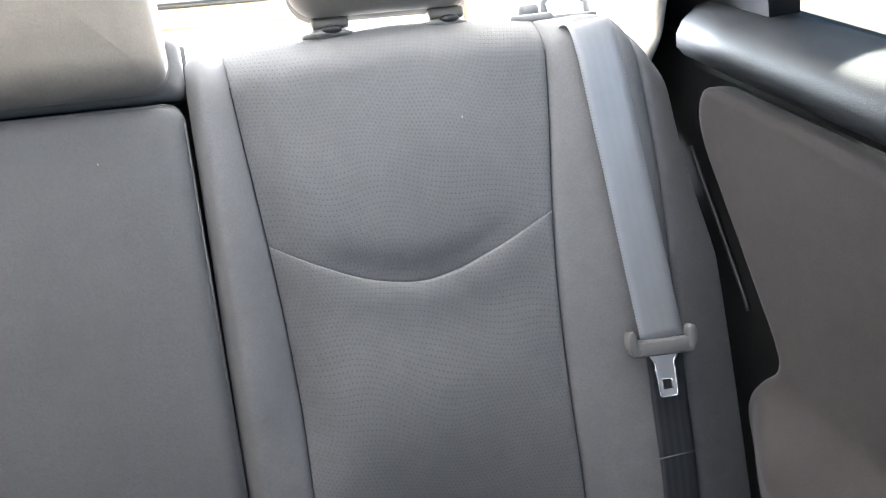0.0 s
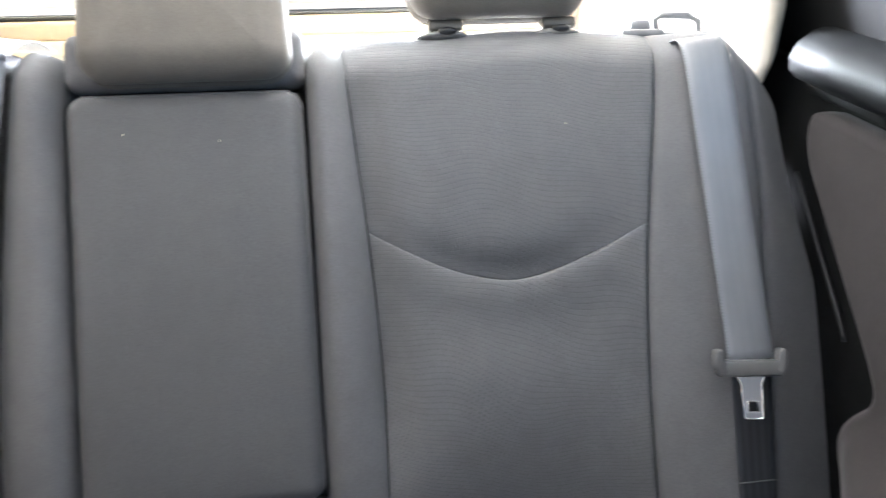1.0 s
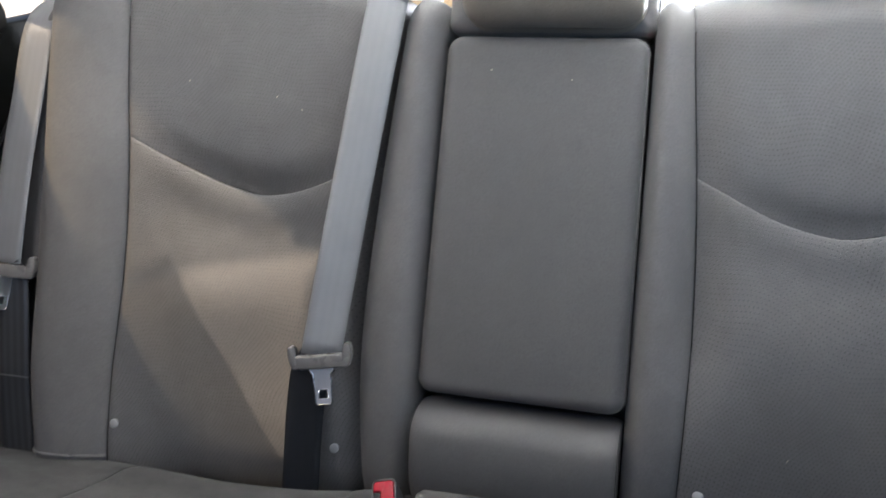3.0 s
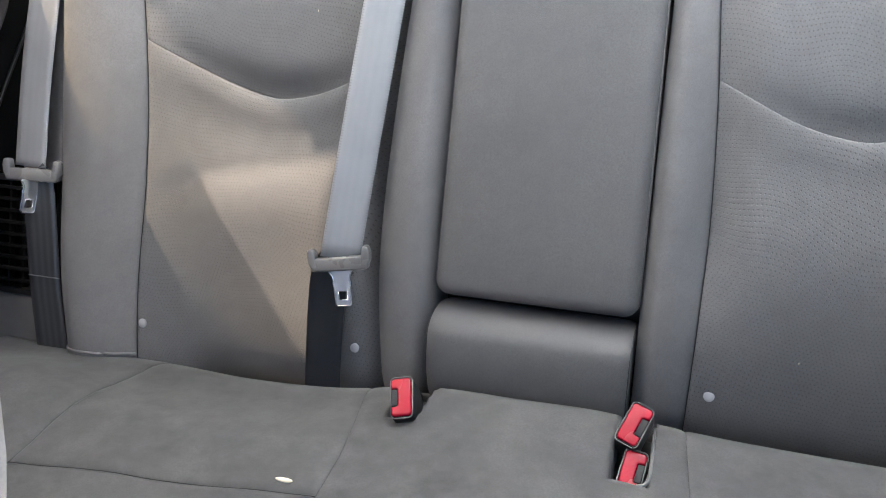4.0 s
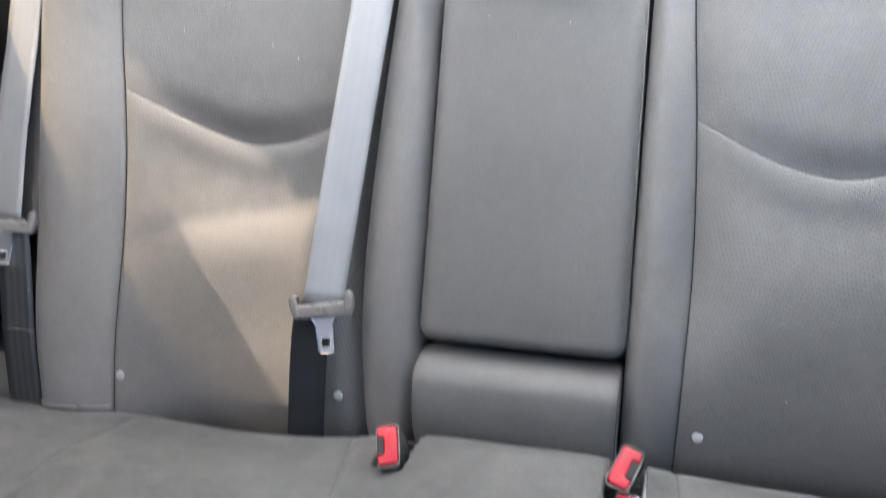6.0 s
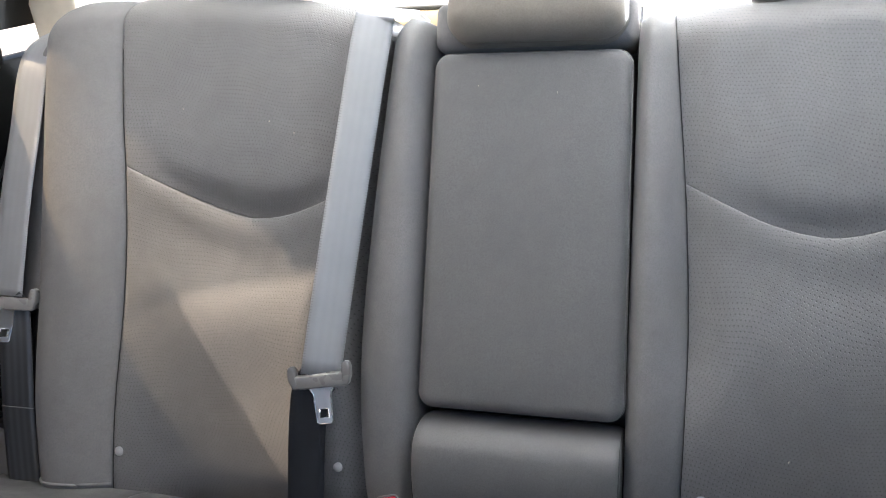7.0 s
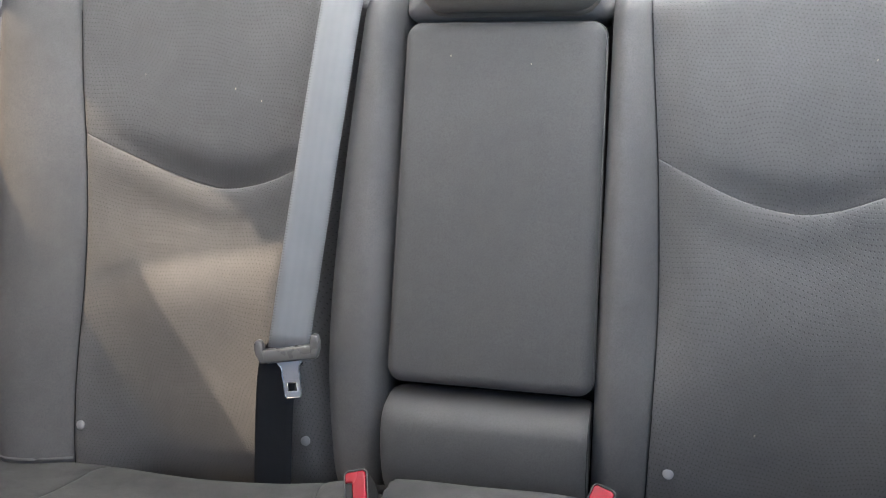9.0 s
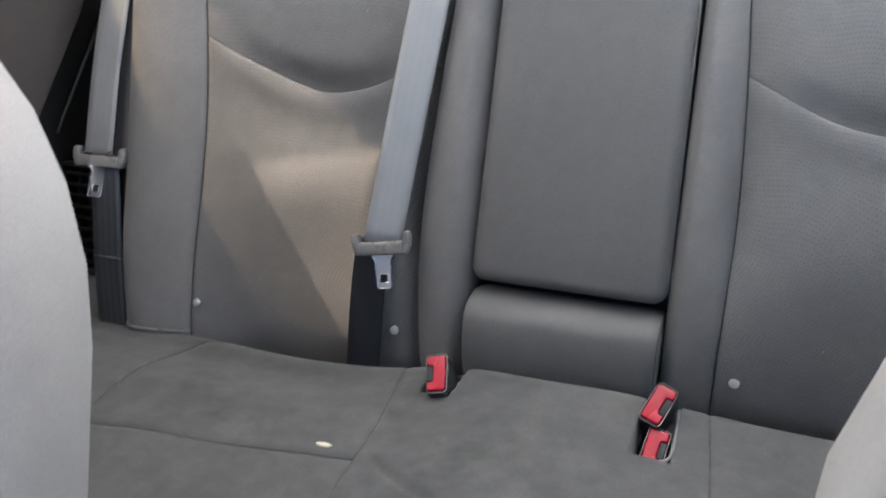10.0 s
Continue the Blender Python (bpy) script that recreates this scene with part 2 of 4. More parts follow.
def pad(left, right, low, high, surface, deep, nu=24, nv=60, tuck=0.006, tuck_width=0.006, tucks=(1, 1, 1, 1)):
    """An upholstered piece between two side curves x(w) and two end curves w(x), its face at y = surface(x, w), sunk at its sewn edges, closed behind at y = deep.
    tucks: left, right, low, high."""
    bm = bmesh.new()
    us, vs = spaced(nu), spaced(nv)
    grid = []
    for v in vs:
        row = []
        for u in us:
            x = w = 0.0
            w = low(0) + v * (high(0) - low(0))
            for _ in range(3):
                x = left(w) + u * (right(w) - left(w))
                w = low(x) + v * (high(x) - low(x))
            y = surface(x, w)
            for on, d in zip(tucks, (x - left(w), right(w) - x, w - low(x), high(x) - w)):
                if on:
                    y += on * tuck * math.exp(-(max(d, 0) / tuck_width) ** 1.3)
            row.append(bm.verts.new((x, y, w)))
        grid.append(row)
    for r0, r1 in zip(grid, grid[1:]):
        for a, b, c, d in zip(r0, r0[1:], r1[1:], r1):
            bm.faces.new((a, b, c, d))
    ring = grid[0][:-1] + [r[-1] for r in grid[:-1]] + grid[-1][:0:-1] + [r[0] for r in grid[:0:-1]]
    back = [bm.verts.new((v.co.x, max(deep, v.co.y + 0.004), v.co.z)) for v in ring]
    for i in range(len(ring)):
        j = (i + 1) % len(ring)
        bm.faces.new((ring[i], ring[j], back[j], back[i]))
    bm.faces.new(back[::-1])
    return bm


def rounded_outline(w0, w1, h, r, inset, steps=7):
    """Points of a rounded four-sided outline, w0 wide at the foot and w1 at the head, h high from z = 0, drawn in by inset."""
    r = max(r - inset, 0.0015)
    pts = []
    for cx, cz, a0 in ((1, 1, 0), (-1, 1, 90), (-1, 0, 180), (1, 0, 270)):
        half = (w1 if cz else w0) / 2 - inset - r
        z = h - inset - r if cz else inset + r
        for k in range(steps + 1):
            a = radians(a0 + 90 * k / steps)
            pts.append((cx * half + r * math.cos(a), z + r * math.sin(a)))
    return pts


def cushion_block(w0, w1, h, r, profile, back):
    """A block with a rounded outline; profile: (inset, y) from its side to its face; flat behind at y = back."""
    bm = bmesh.new()
    rings = []
    for inset, y in [(0.004, back)] + list(profile):
        rings.append([bm.verts.new((x, y, z)) for x, z in rounded_outline(w0, w1, h, r, inset)])
    for a, b in zip(rings, rings[1:]):
        for i in range(len(a)):
            j = (i + 1) % len(a)
            bm.faces.new((a[i], a[j], b[j], b[i]))
    bm.faces.new(rings[0][::-1])
    bm.faces.new(rings[-1])
    return bm


def round_profile(r, face, bulge=0.0, wide=0.05, steps=6):
    """Side-to-face profile with a rounded edge of radius r, the face at y = face and swelling by bulge."""
    out = [(0.0, face + r + 0.004)]
    for k in range(steps + 1):
        a = radians(90 * k / steps)
        out.append((r - r * math.cos(a), face + r - r * math.sin(a)))
    for k in range(1, 6):
        out.append((r + wide * k / 5, face - bulge * math.sin(radians(90 * k / 5))))
    return out


def ribbon(path, width_dirs, width, thick=0.0016, n=60):
    """A strap along knots (x, y, z), with its half-width direction at each knot, softly rounded edges and UVs."""
    m = len(path)
    ts = np.linspace(0, m - 1, n + 1)
    cs = [[curve_of(*[(i, p[k]) for i, p in enumerate(path)]) for k in range(3)],
          [curve_of(*[(i, p[k]) for i, p in enumerate(width_dirs)]) for k in range(3)]]
    bm = bmesh.new()
    uv = bm.loops.layers.uv.new("UVMap")
    rows, run, last = [], 0.0, None
    lengths = []
    for t in ts:
        c = Vector([f(t) for f in cs[0]])
        ahead = Vector([f(min(t + 0.01, m - 1)) for f in cs[0]]) - Vector([f(max(t - 0.01, 0)) for f in cs[0]])
        across = Vector([f(t) for f in cs[1]])
        across = (across - ahead * (across.dot(ahead) / ahead.length_squared)).normalized()
        up = across.cross(ahead).normalized()
        run += (c - last).length if last is not None else 0.0
        last = c
        lengths.append(run)
        rows.append([bm.verts.new(c + across * (a * width / 2) + up * (b * thick / 2)) for a, b in
                     ((-0.985, -1), (-0.6, -1), (-0.2, -1), (0.2, -1), (0.6, -1), (0.985, -1), (1, 0), (0.985, 1), (0.6, 1), (0.2, 1), (-0.2, 1), (-0.6, 1), (-0.985, 1), (-1, 0))])
    us = (0.01, 0.2, 0.4, 0.6, 0.8, 0.99, 1.0, 0.99, 0.8, 0.6, 0.4, 0.2, 0.01, 0.0)
    for k, (r0, r1) in enumerate(zip(rows, rows[1:])):
        for i in range(14):
            j = (i + 1) % 14
            f = bm.faces.new((r0[i], r0[j], r1[j], r1[i]))
            for loop, (a, b) in zip(f.loops, ((i, k), (j, k), (j, k + 1), (i, k + 1))):
                loop[uv].uv = (us[a], lengths[b])
    bm.faces.new(rows[0][::-1])
    bm.faces.new(rows[-1])
    return bm


def tube(points, radius, sides=8, closed=False):
    bm = bmesh.new()
    rings = []
    pts = [Vector(p) for p in points]
    for i, p in enumerate(pts):
        d = (pts[min(i + 1, len(pts) - 1)] - pts[max(i - 1, 0)]).normalized()
        a = d.orthogonal().normalized() if abs(d.x) > 0.9 else d.cross(Vector((1, 0, 0))).normalized()
        b = d.cross(a)
        rings.append([bm.verts.new(p + radius * (math.cos(2 * math.pi * k / sides) * a + math.sin(2 * math.pi * k / sides) * b)) for k in range(sides)])
    for r0, r1 in zip(rings, rings[1:]):
        for k in range(sides):
            bm.faces.new((r0[k], r0[(k + 1) % sides], r1[(k + 1) % sides], r1[k]))
    bm.faces.new(rings[0][::-1])
    bm.faces.new(rings[-1])
    return bm


def box(size, centre=(0, 0, 0), bevel=0.0, segments=3):
    bm = bmesh.new()
    bmesh.ops.create_cube(bm, size=1)
    for v in bm.verts:
        v.co = Vector((v.co.x * size[0] + centre[0], v.co.y * size[1] + centre[1], v.co.z * size[2] + centre[2]))
    if bevel:
        bmesh.ops.bevel(bm, geom=bm.edges[:], offset=bevel, segments=segments, profile=0.5, affect="EDGES")
    return bm


def prism(points, x0, x1, bevel=0.0, segments=3):
    """A solid between x0 and x1 with the given outline in y-z."""
    bm = bmesh.new()
    a = [bm.verts.new((x0, y, z)) for y, z in points]
    b = [bm.verts.new((x1, y, z)) for y, z in points]
    n = len(points)
    for i in range(n):
        bm.faces.new((a[i], a[(i + 1) % n], b[(i + 1) % n], b[i]))
    bm.faces.new(a[::-1])
    bm.faces.new(b)
    if bevel:
        bmesh.ops.recalc_face_normals(bm, faces=bm.faces)
        bmesh.ops.bevel(bm, geom=[e for e in bm.edges], offset=bevel, segments=segments, profile=0.5, affect="EDGES")
    return bm


def gauss(d, s):
    return math.exp(-(d / s) ** 2)


def ease(a, b, v):
    t = min(max((v - a) / (b - a), 0.0), 1.0)
    return t * t * (3 - 2 * t)


# ---- car shell ----
SILL, ROOF = 0.93, 1.30


def side_x(side, z):
    """The inner face of the car's side: upright below the sill, leaning in above it."""
    base = 0.705 if side > 0 else -0.800
    return base if z <= SILL else base - side * 0.35 * (z - SILL)


def slab(points, side, thick=0.035):
    """A solid along the leaning side, from an outline of (y, z)."""
    bm = bmesh.new()
    a = [bm.verts.new((side_x(side, z), y, z)) for y, z in points]
    b = [bm.verts.new((side_x(side, z) + side * thick, y, z)) for y, z in points]
    n = len(points)
    for i in range(n):
        bm.faces.new((a[i], a[(i + 1) % n], b[(i + 1) % n], b[i]))
    bm.faces.new(a[::-1])
    bm.faces.new(b)
    bmesh.ops.triangulate(bm, faces=[f for f in bm.faces if len(f.verts) > 4])
    return bm


def car_shell():
    tagged(part("ground", box((240, 240, 0.1), (0, 0, -0.40)), GROUND), "pale sunlit concrete around the parked car", "ground", kind="structure")
    tagged(part("floor", box((1.62, 3.6, 0.05), (-0.03, -0.40, -0.025)), CARPET), "dark grey carpeted floor of the car", "floor", kind="structure")
    bm = bmesh.new()
    rows = []
    for y in np.linspace(-1.17, 0.50, 12):
        rows.append([bm.verts.new((x, y, ROOF + 0.05 * (1 - ((x + 0.03) / 0.66) ** 2) - 0.03 * max(0, y))) for x in np.linspace(-0.635, 0.63, 14)])
    for r0, r1 in zip(rows, rows[1:]):
        for a, b, c, d in zip(r0, r0[1:], r1[1:], r1):
            bm.faces.new((a, b, c, d))
    top = bmesh.ops.extrude_face_region(bm, geom=bm.faces[:])
    for v in top["geom"]:
        if isinstance(v, bmesh.types.BMVert):
            v.co.z += 0.035
    tagged(part("ceiling", bm, HEADLINER), "pale headliner under the car roof", "ceiling", kind="structure")
    tagged(part("wall_front", box((1.5, 0.06, 1.0), (-0.03, -2.15, 0.45)), BLACK), "dark bulkhead ahead of the dashboard", "wall", kind="structure")
    tagged(part("wall_rear", box((1.36, 0.06, 0.80), (-0.03, 1.02, 0.37)), CREAM), "cream lower trim inside the hatch", "wall", kind="structure")
    for side, n in ((1, "right"), (-1, "left")):
        x = side_x(side, 0) + side * 0.06
        tagged(part("wall_" + n, box((0.05, 3.3, 0.86), (x, -0.55, 0.42)), BLACK), "dark outer skin of the car side", "wall", kind="structure")
        low = 1.245 if side > 0 else 1.345
        rail = slab([(-1.25, low), (0.55, low), (0.55, low + 0.08), (-1.25, low + 0.08)], side)
        tagged(part("trim_roof_rail", rail, HEADLINER), "pale roof rail trim above the side windows", "trim", kind="structure")
        # The left pillar is an unseen sun blocker, its edge cut to the patch outline.
        mid = slab([(-0.86, 0.90), (-0.76, 0.90), (-0.72, 1.27), (-0.80, 1.27)] if side > 0 else
                   [(-0.86, 0.90), (-0.068, 0.90), (-0.060, 1.095), (-0.040, 1.095), (-0.032, 1.118), (0.005, 1.158), (0.026, 1.210), (0.047, 1.265), (0.080, 1.318), (0.083, 1.342), (-0.80, 1.342)], side)
        tagged(part("trim_pillar", mid, CREAM), "pale pillar trim between the doors, widened unseen on the left to block sun", "trim", kind="structure")
        cargo = box((0.04, 0.55, 0.86), (side_x(side, 0) - side * 0.05, 0.72, 0.43), 0.01)
        tagged(part("trim_cargo_side", cargo, CREAM), "cream side trim of the cargo bay", "trim", kind="structure")
    dash = prism([(-2.1, 0.45), (-1.62, 0.45), (-1.55, 0.62), (-1.60, 0.84), (-1.85, 0.93), (-2.1, 0.95)], -0.76, 0.70, 0.03)
    tagged(part("dashboard", dash, VINYL), "dark grained dashboard under the windshield", "dashboard", kind="structure")
    # hatch: cargo cover, trim band and sloping glass
    cover = box((1.28, 0.685, 0.012), (-0.03, 0.6425, 0.742), 0.004)
    tagged(part("cargo_cover", cover, CREAM), "pale flat cargo cover behind the rear seat", "cargo cover")
    hatch = thing("tailgate", "cream tailgate trim with dark seal and sloping window", "tailgate")
    part("trim_band", box((1.30, 0.05, 0.038), (-0.03, 0.965, 0.799), 0.01), TAN, hatch, "tan plastic trim band")
    part("window_seal", box((1.28, 0.02, 0.008), (-0.03, 0.955, 0.822), 0.003), BLACK, hatch, "thin black window seal")
    part("window_pane", prism([(0.55, 1.29), (0.56, 1.295), (1.02, 0.835), (1.01, 0.83)], -0.66, 0.60), PANE, hatch)
    for s in (-1, 1):
        part("side_frame", prism([(0.50, 1.24), (0.56, 1.31), (1.05, 0.84), (1.0, 0.76)], -0.03 + s * 0.66, -0.03 + s * 0.60, 0.01), CREAM, hatch)


def rear_door(side, sun_cut):
    """Door trim: cloth panel with its curved rear edge, black surround and strip, grained pad under the window, armrest."""
    x = side_x(side, 0)
    door = thing("rear_door", "closed rear door with grey cloth panel, black surround and grained sill pad" if side > 0
                 else "closed rear door with grey cloth panel, its unseen window cut to shape the sun", "car door", Matrix.Translation((x, 0, 0)))
    inn = -side

    def sheet(points, depth0, depth1, bevel=0.006):
        return prism(points, inn * depth0, inn * depth1, bevel)
    part("surround", sheet([(0.36, 0.86), (0.36, 0.40), (0.02, 0.36), (-0.10, 0.36), (-0.86, 0.34), (-0.86, 0.86)], -0.03, 0.020, 0.004), RUBBER, door, "black surround")
    rear = curve_of((0.470, -0.170), (0.474, -0.105), (0.482, -0.062), (0.493, -0.034), (0.510, -0.020), (0.530, -0.022), (0.552, -0.036), (0.572, -0.052), (0.592, -0.054),
                    (0.612, -0.040), (0.645, -0.005), (0.682, 0.035), (0.728, 0.085), (0.770, 0.127), (0.800, 0.141), (0.815, 0.139), (0.824, 0.130), (0.830, 0.100))

    def cloth_depth(y, z):
        """How far the cloth stands into the car: flat above, swelling out into a soft armrest below."""
        d = 0.045 + 0.050 * ease(0.590, 0.505, z) * ease(-0.02, -0.16, y)
        d += 0.010 * gauss(z - 0.535, 0.03) * ease(-0.01, -0.08, y)
        away = min(rear(z) - y, 0.832 - z, z - 0.468)
        return d - 0.012 * max(0.0, 1 - max(away, 0) / 0.014) ** 2
    bm = pad(lambda z: -0.84, rear, lambda y: 0.471, lambda y: 0.829, lambda y, z: -cloth_depth(y, z), -0.012, 70, 70, 0.0, 0.004, (0, 0, 0, 0))
    for v in bm.verts:
        v.co = Vector((inn * -v.co.y, v.co.x, v.co.z))
    part("cloth_panel", bm, DOOR_CLOTH, door, "brownish grey cloth panel swelling into an armrest")
    lip = [(inn * 0.024, rear(z) + 0.070, z - 0.004) for z in np.linspace(0.605, 0.745, 26)]
    part("door_seal", tube(lip, 0.0026, 8), BLACK, door, "thin black door seal")
    part("strip", sheet([(0.185, 0.842), (0.18, 0.832), (-0.85, 0.838), (-0.85, 0.852)], 0.0, 0.025, 0.002), RUBBER, door, "black strip")
    bm = bmesh.new()
    ys = [0.208, 0.206, 0.198, 0.185, 0.16, 0.08, 0.0, -0.1, -0.3, -0.6, -0.86]
    prof = [(0.030, 0.850), (0.054, 0.854), (0.064, 0.864), (0.066, 0.878), (0.060, 0.892), (0.044, 0.903), (0.022, 0.908), (-0.004, 0.910), (-0.02, 0.911)]
    rows = []
    for y in ys:
        k = ease(0.212, 0.15, y)
        rows.append([bm.verts.new((inn * (d * math.sqrt(max(0.02, k)) if d > 0 else d), y, 0.890 + (z - 0.890) * (0.45 + 0.55 * math.sqrt(max(0.0, k))))) for d, z in prof])
    for r0, r1 in zip(rows, rows[1:]):
        for a, b, c, d in zip(r0, r0[1:], r1[1:], r1):
            bm.faces.new((a, b, c, d))
    for r in (rows[0], rows[-1]):
        bm.faces.new(r)
    bm.faces.new([r[0] for r in rows] + [r[-1] for r in rows[::-1]])
    part("sill_pad", bm, VINYL, door, "dark grained vinyl pad")
    # window frame and panes, in the leaning side
    def on_side(points, thick=0.035):
        b = slab(points, side, thick)
        b.transform(Matrix.Translation((-x, 0, 0)))
        return b
    # The left frame, out of view, is outlined to bound the sun on the seatback.
    part("window_frame", on_side([(0.36, 0.845), (0.072, 0.845), (0.032, 1.27), (0.36, 1.27)] if side > 0 else [(0.32, 0.90), (0.186, 0.90), (0.0995, 1.300), (0.087, 1.298), (0.089, 1.342), (0.32, 1.342)]), RUBBER, door, "black window frame", False)
    part("sill_seal", on_side([(0.10, 0.903), (-0.80, 0.903), (-0.80, 0.909), (0.10, 0.909)], 0.012), BLACK, door, "black rubber seal", False)
    def pane(points):
        b = slab(points, side, 0.0015)
        b.transform(Matrix.Translation((-x + side * 0.012, 0, 0)))
        return b
    # Unseen left panes, added to dim the outer part of the sun patch.
    if sun_cut:
        part("window_pane", pane([(0.018, 0.93), (-0.129, 0.93), (-0.129, 1.095), (0.058, 1.095)]), TINTED, door, "unseen tinted pane cut to dim part of the sun patch", False)
        part("quarter_pane", pane([(0.185, 0.93), (0.0185, 0.93), (0.0585, 1.10), (0.0850, 1.296), (0.0990, 1.298)]), TINTED, door, "", False)
    else:
        part("window_pane", pane([(0.056, 0.905), (-0.78, 0.905), (-0.74, 1.26), (0.022, 1.26)]), PANE, door, "", False)


def pillar_trim(side):
    """Cream trim rising behind the seat's shoulder beside the door."""
    x = side_x(side, 0) - side * 0.008
    bm = bmesh.new()
    ring = [(0.232, 0.800), (0.200, 0.862), (0.194, 0.93), (0.190, 1.00), (0.165, 1.27), (0.52, 1.27), (0.52, 0.70), (0.27, 0.775)]
    a, b = [], []
    for y, z in ring:
        y += 0.0 if side > 0 else 0.10
        lean = 0.35 * max(0.0, z - SILL)
        a.append(bm.verts.new((x - side * (0.045 + lean + 0.05 * ease(0.15, 0.4, y)), y, z)))
        b.append(bm.verts.new((x - side * (lean - 0.004), y + (0.10 if y < 0.25 else 0.0), z)))
    n = len(ring)
    for i in range(n):
        bm.faces.new((a[i], a[(i + 1) % n], b[(i + 1) % n], b[i]))
    bm.faces.new(a)
    bm.faces.new(b[::-1])
    bmesh.ops.recalc_face_normals(bm, faces=bm.faces)
    bmesh.ops.bevel(bm, geom=bm.edges[:], offset=0.012, segments=3, profile=0.5, affect="EDGES")
    tagged(part("trim_rear_pillar", bm, CREAM), "cream plastic pillar trim beside the rear seat", "trim", kind="structure")


# ---- rear seat ----
R_TOP = curve_of((0.120, 0.472), (0.165, 0.482), (0.25, 0.484), (0.35, 0.491), (0.43, 0.487), (0.514, 0.479), (0.585, 0.470), (0.615, 0.456), (0.640, 0.438), (0.67, 0.416))
L_TOP = curve_of((-0.73, 0.425), (-0.69, 0.45), (-0.65, 0.485), (-0.57, 0.512), (-0.45, 0.520), (-0.35, 0.517), (-0.25, 0.503), (-0.19, 0.489), (-0.165, 0.483), (-0.120, 0.472))
R_INNER = curve_of((-0.21, 0.186), (-0.10, 0.188), (0.015, 0.190), (0.09, 0.191), (0.18, 0.188), (0.274, 0.182), (0.376, 0.173), (0.50, 0.163))
L_INNER = curve_of((-0.21, -0.190), (-0.10, -0.193), (0.09, -0.199), (0.227, -0.192), (0.364, -0.181), (0.50, -0.168))
R_OUTER = curve_of((-0.21, 0.481), (-0.047, 0.479), (0.035, 0.476), (0.116, 0.476), (0.203, 0.479), (0.269, 0.484), (0.373, 0.495), (0.50, 0.505))
L_OUTER = curve_of((-0.21, -0.530), (-0.05, -0.529), (0.113, -0.522), (0.20, -0.524), (0.285, -0.531), (0.336, -0.537), (0.50, -0.548))
R_SMILE = curve_of((0.17, 0.281), (0.182, 0.274), (0.227, 0.248), (0.27, 0.228), (0.313, 0.2165), (0.335, 0.214), (0.359, 0.217), (0.418, 0.237), (0.484, 0.269), (0.51, 0.281))
L_SMILE = curve_of((-0.56, 0.298), (-0.530, 0.283), (-0.46, 0.252), (-0.40, 0.230), (-0.347, 0.219), (-0.30, 0.225), (-0.24, 0.250), (-0.19, 0.276), (-0.16, 0.290))


def FOOT(x, w):
    """How far the seatback curls under towards its foot, less so at the outer bolsters."""
    curl = 1.45 * max(0.0, 0.05 - w) ** 2 if x > 0.2 else 0.95 * max(0.0, 0.04 - w) ** 2
    if 0.1 < x <= 0.2:
        curl = curl + (1.45 * max(0.0, 0.05 - w) ** 2 - curl) * (x - 0.1) / 0.1
    return (curl + 0.012 * max(0.0, (-0.11 - w) / 0.05) ** 2) * (1 - 0.75 * ease(0.42, 0.53, abs(x)))


def top_roll(top, x, w):
    d = max(0.0, (w - (top(x) - 0.05)) / 0.05)
    return 0.038 * d ** 2.2


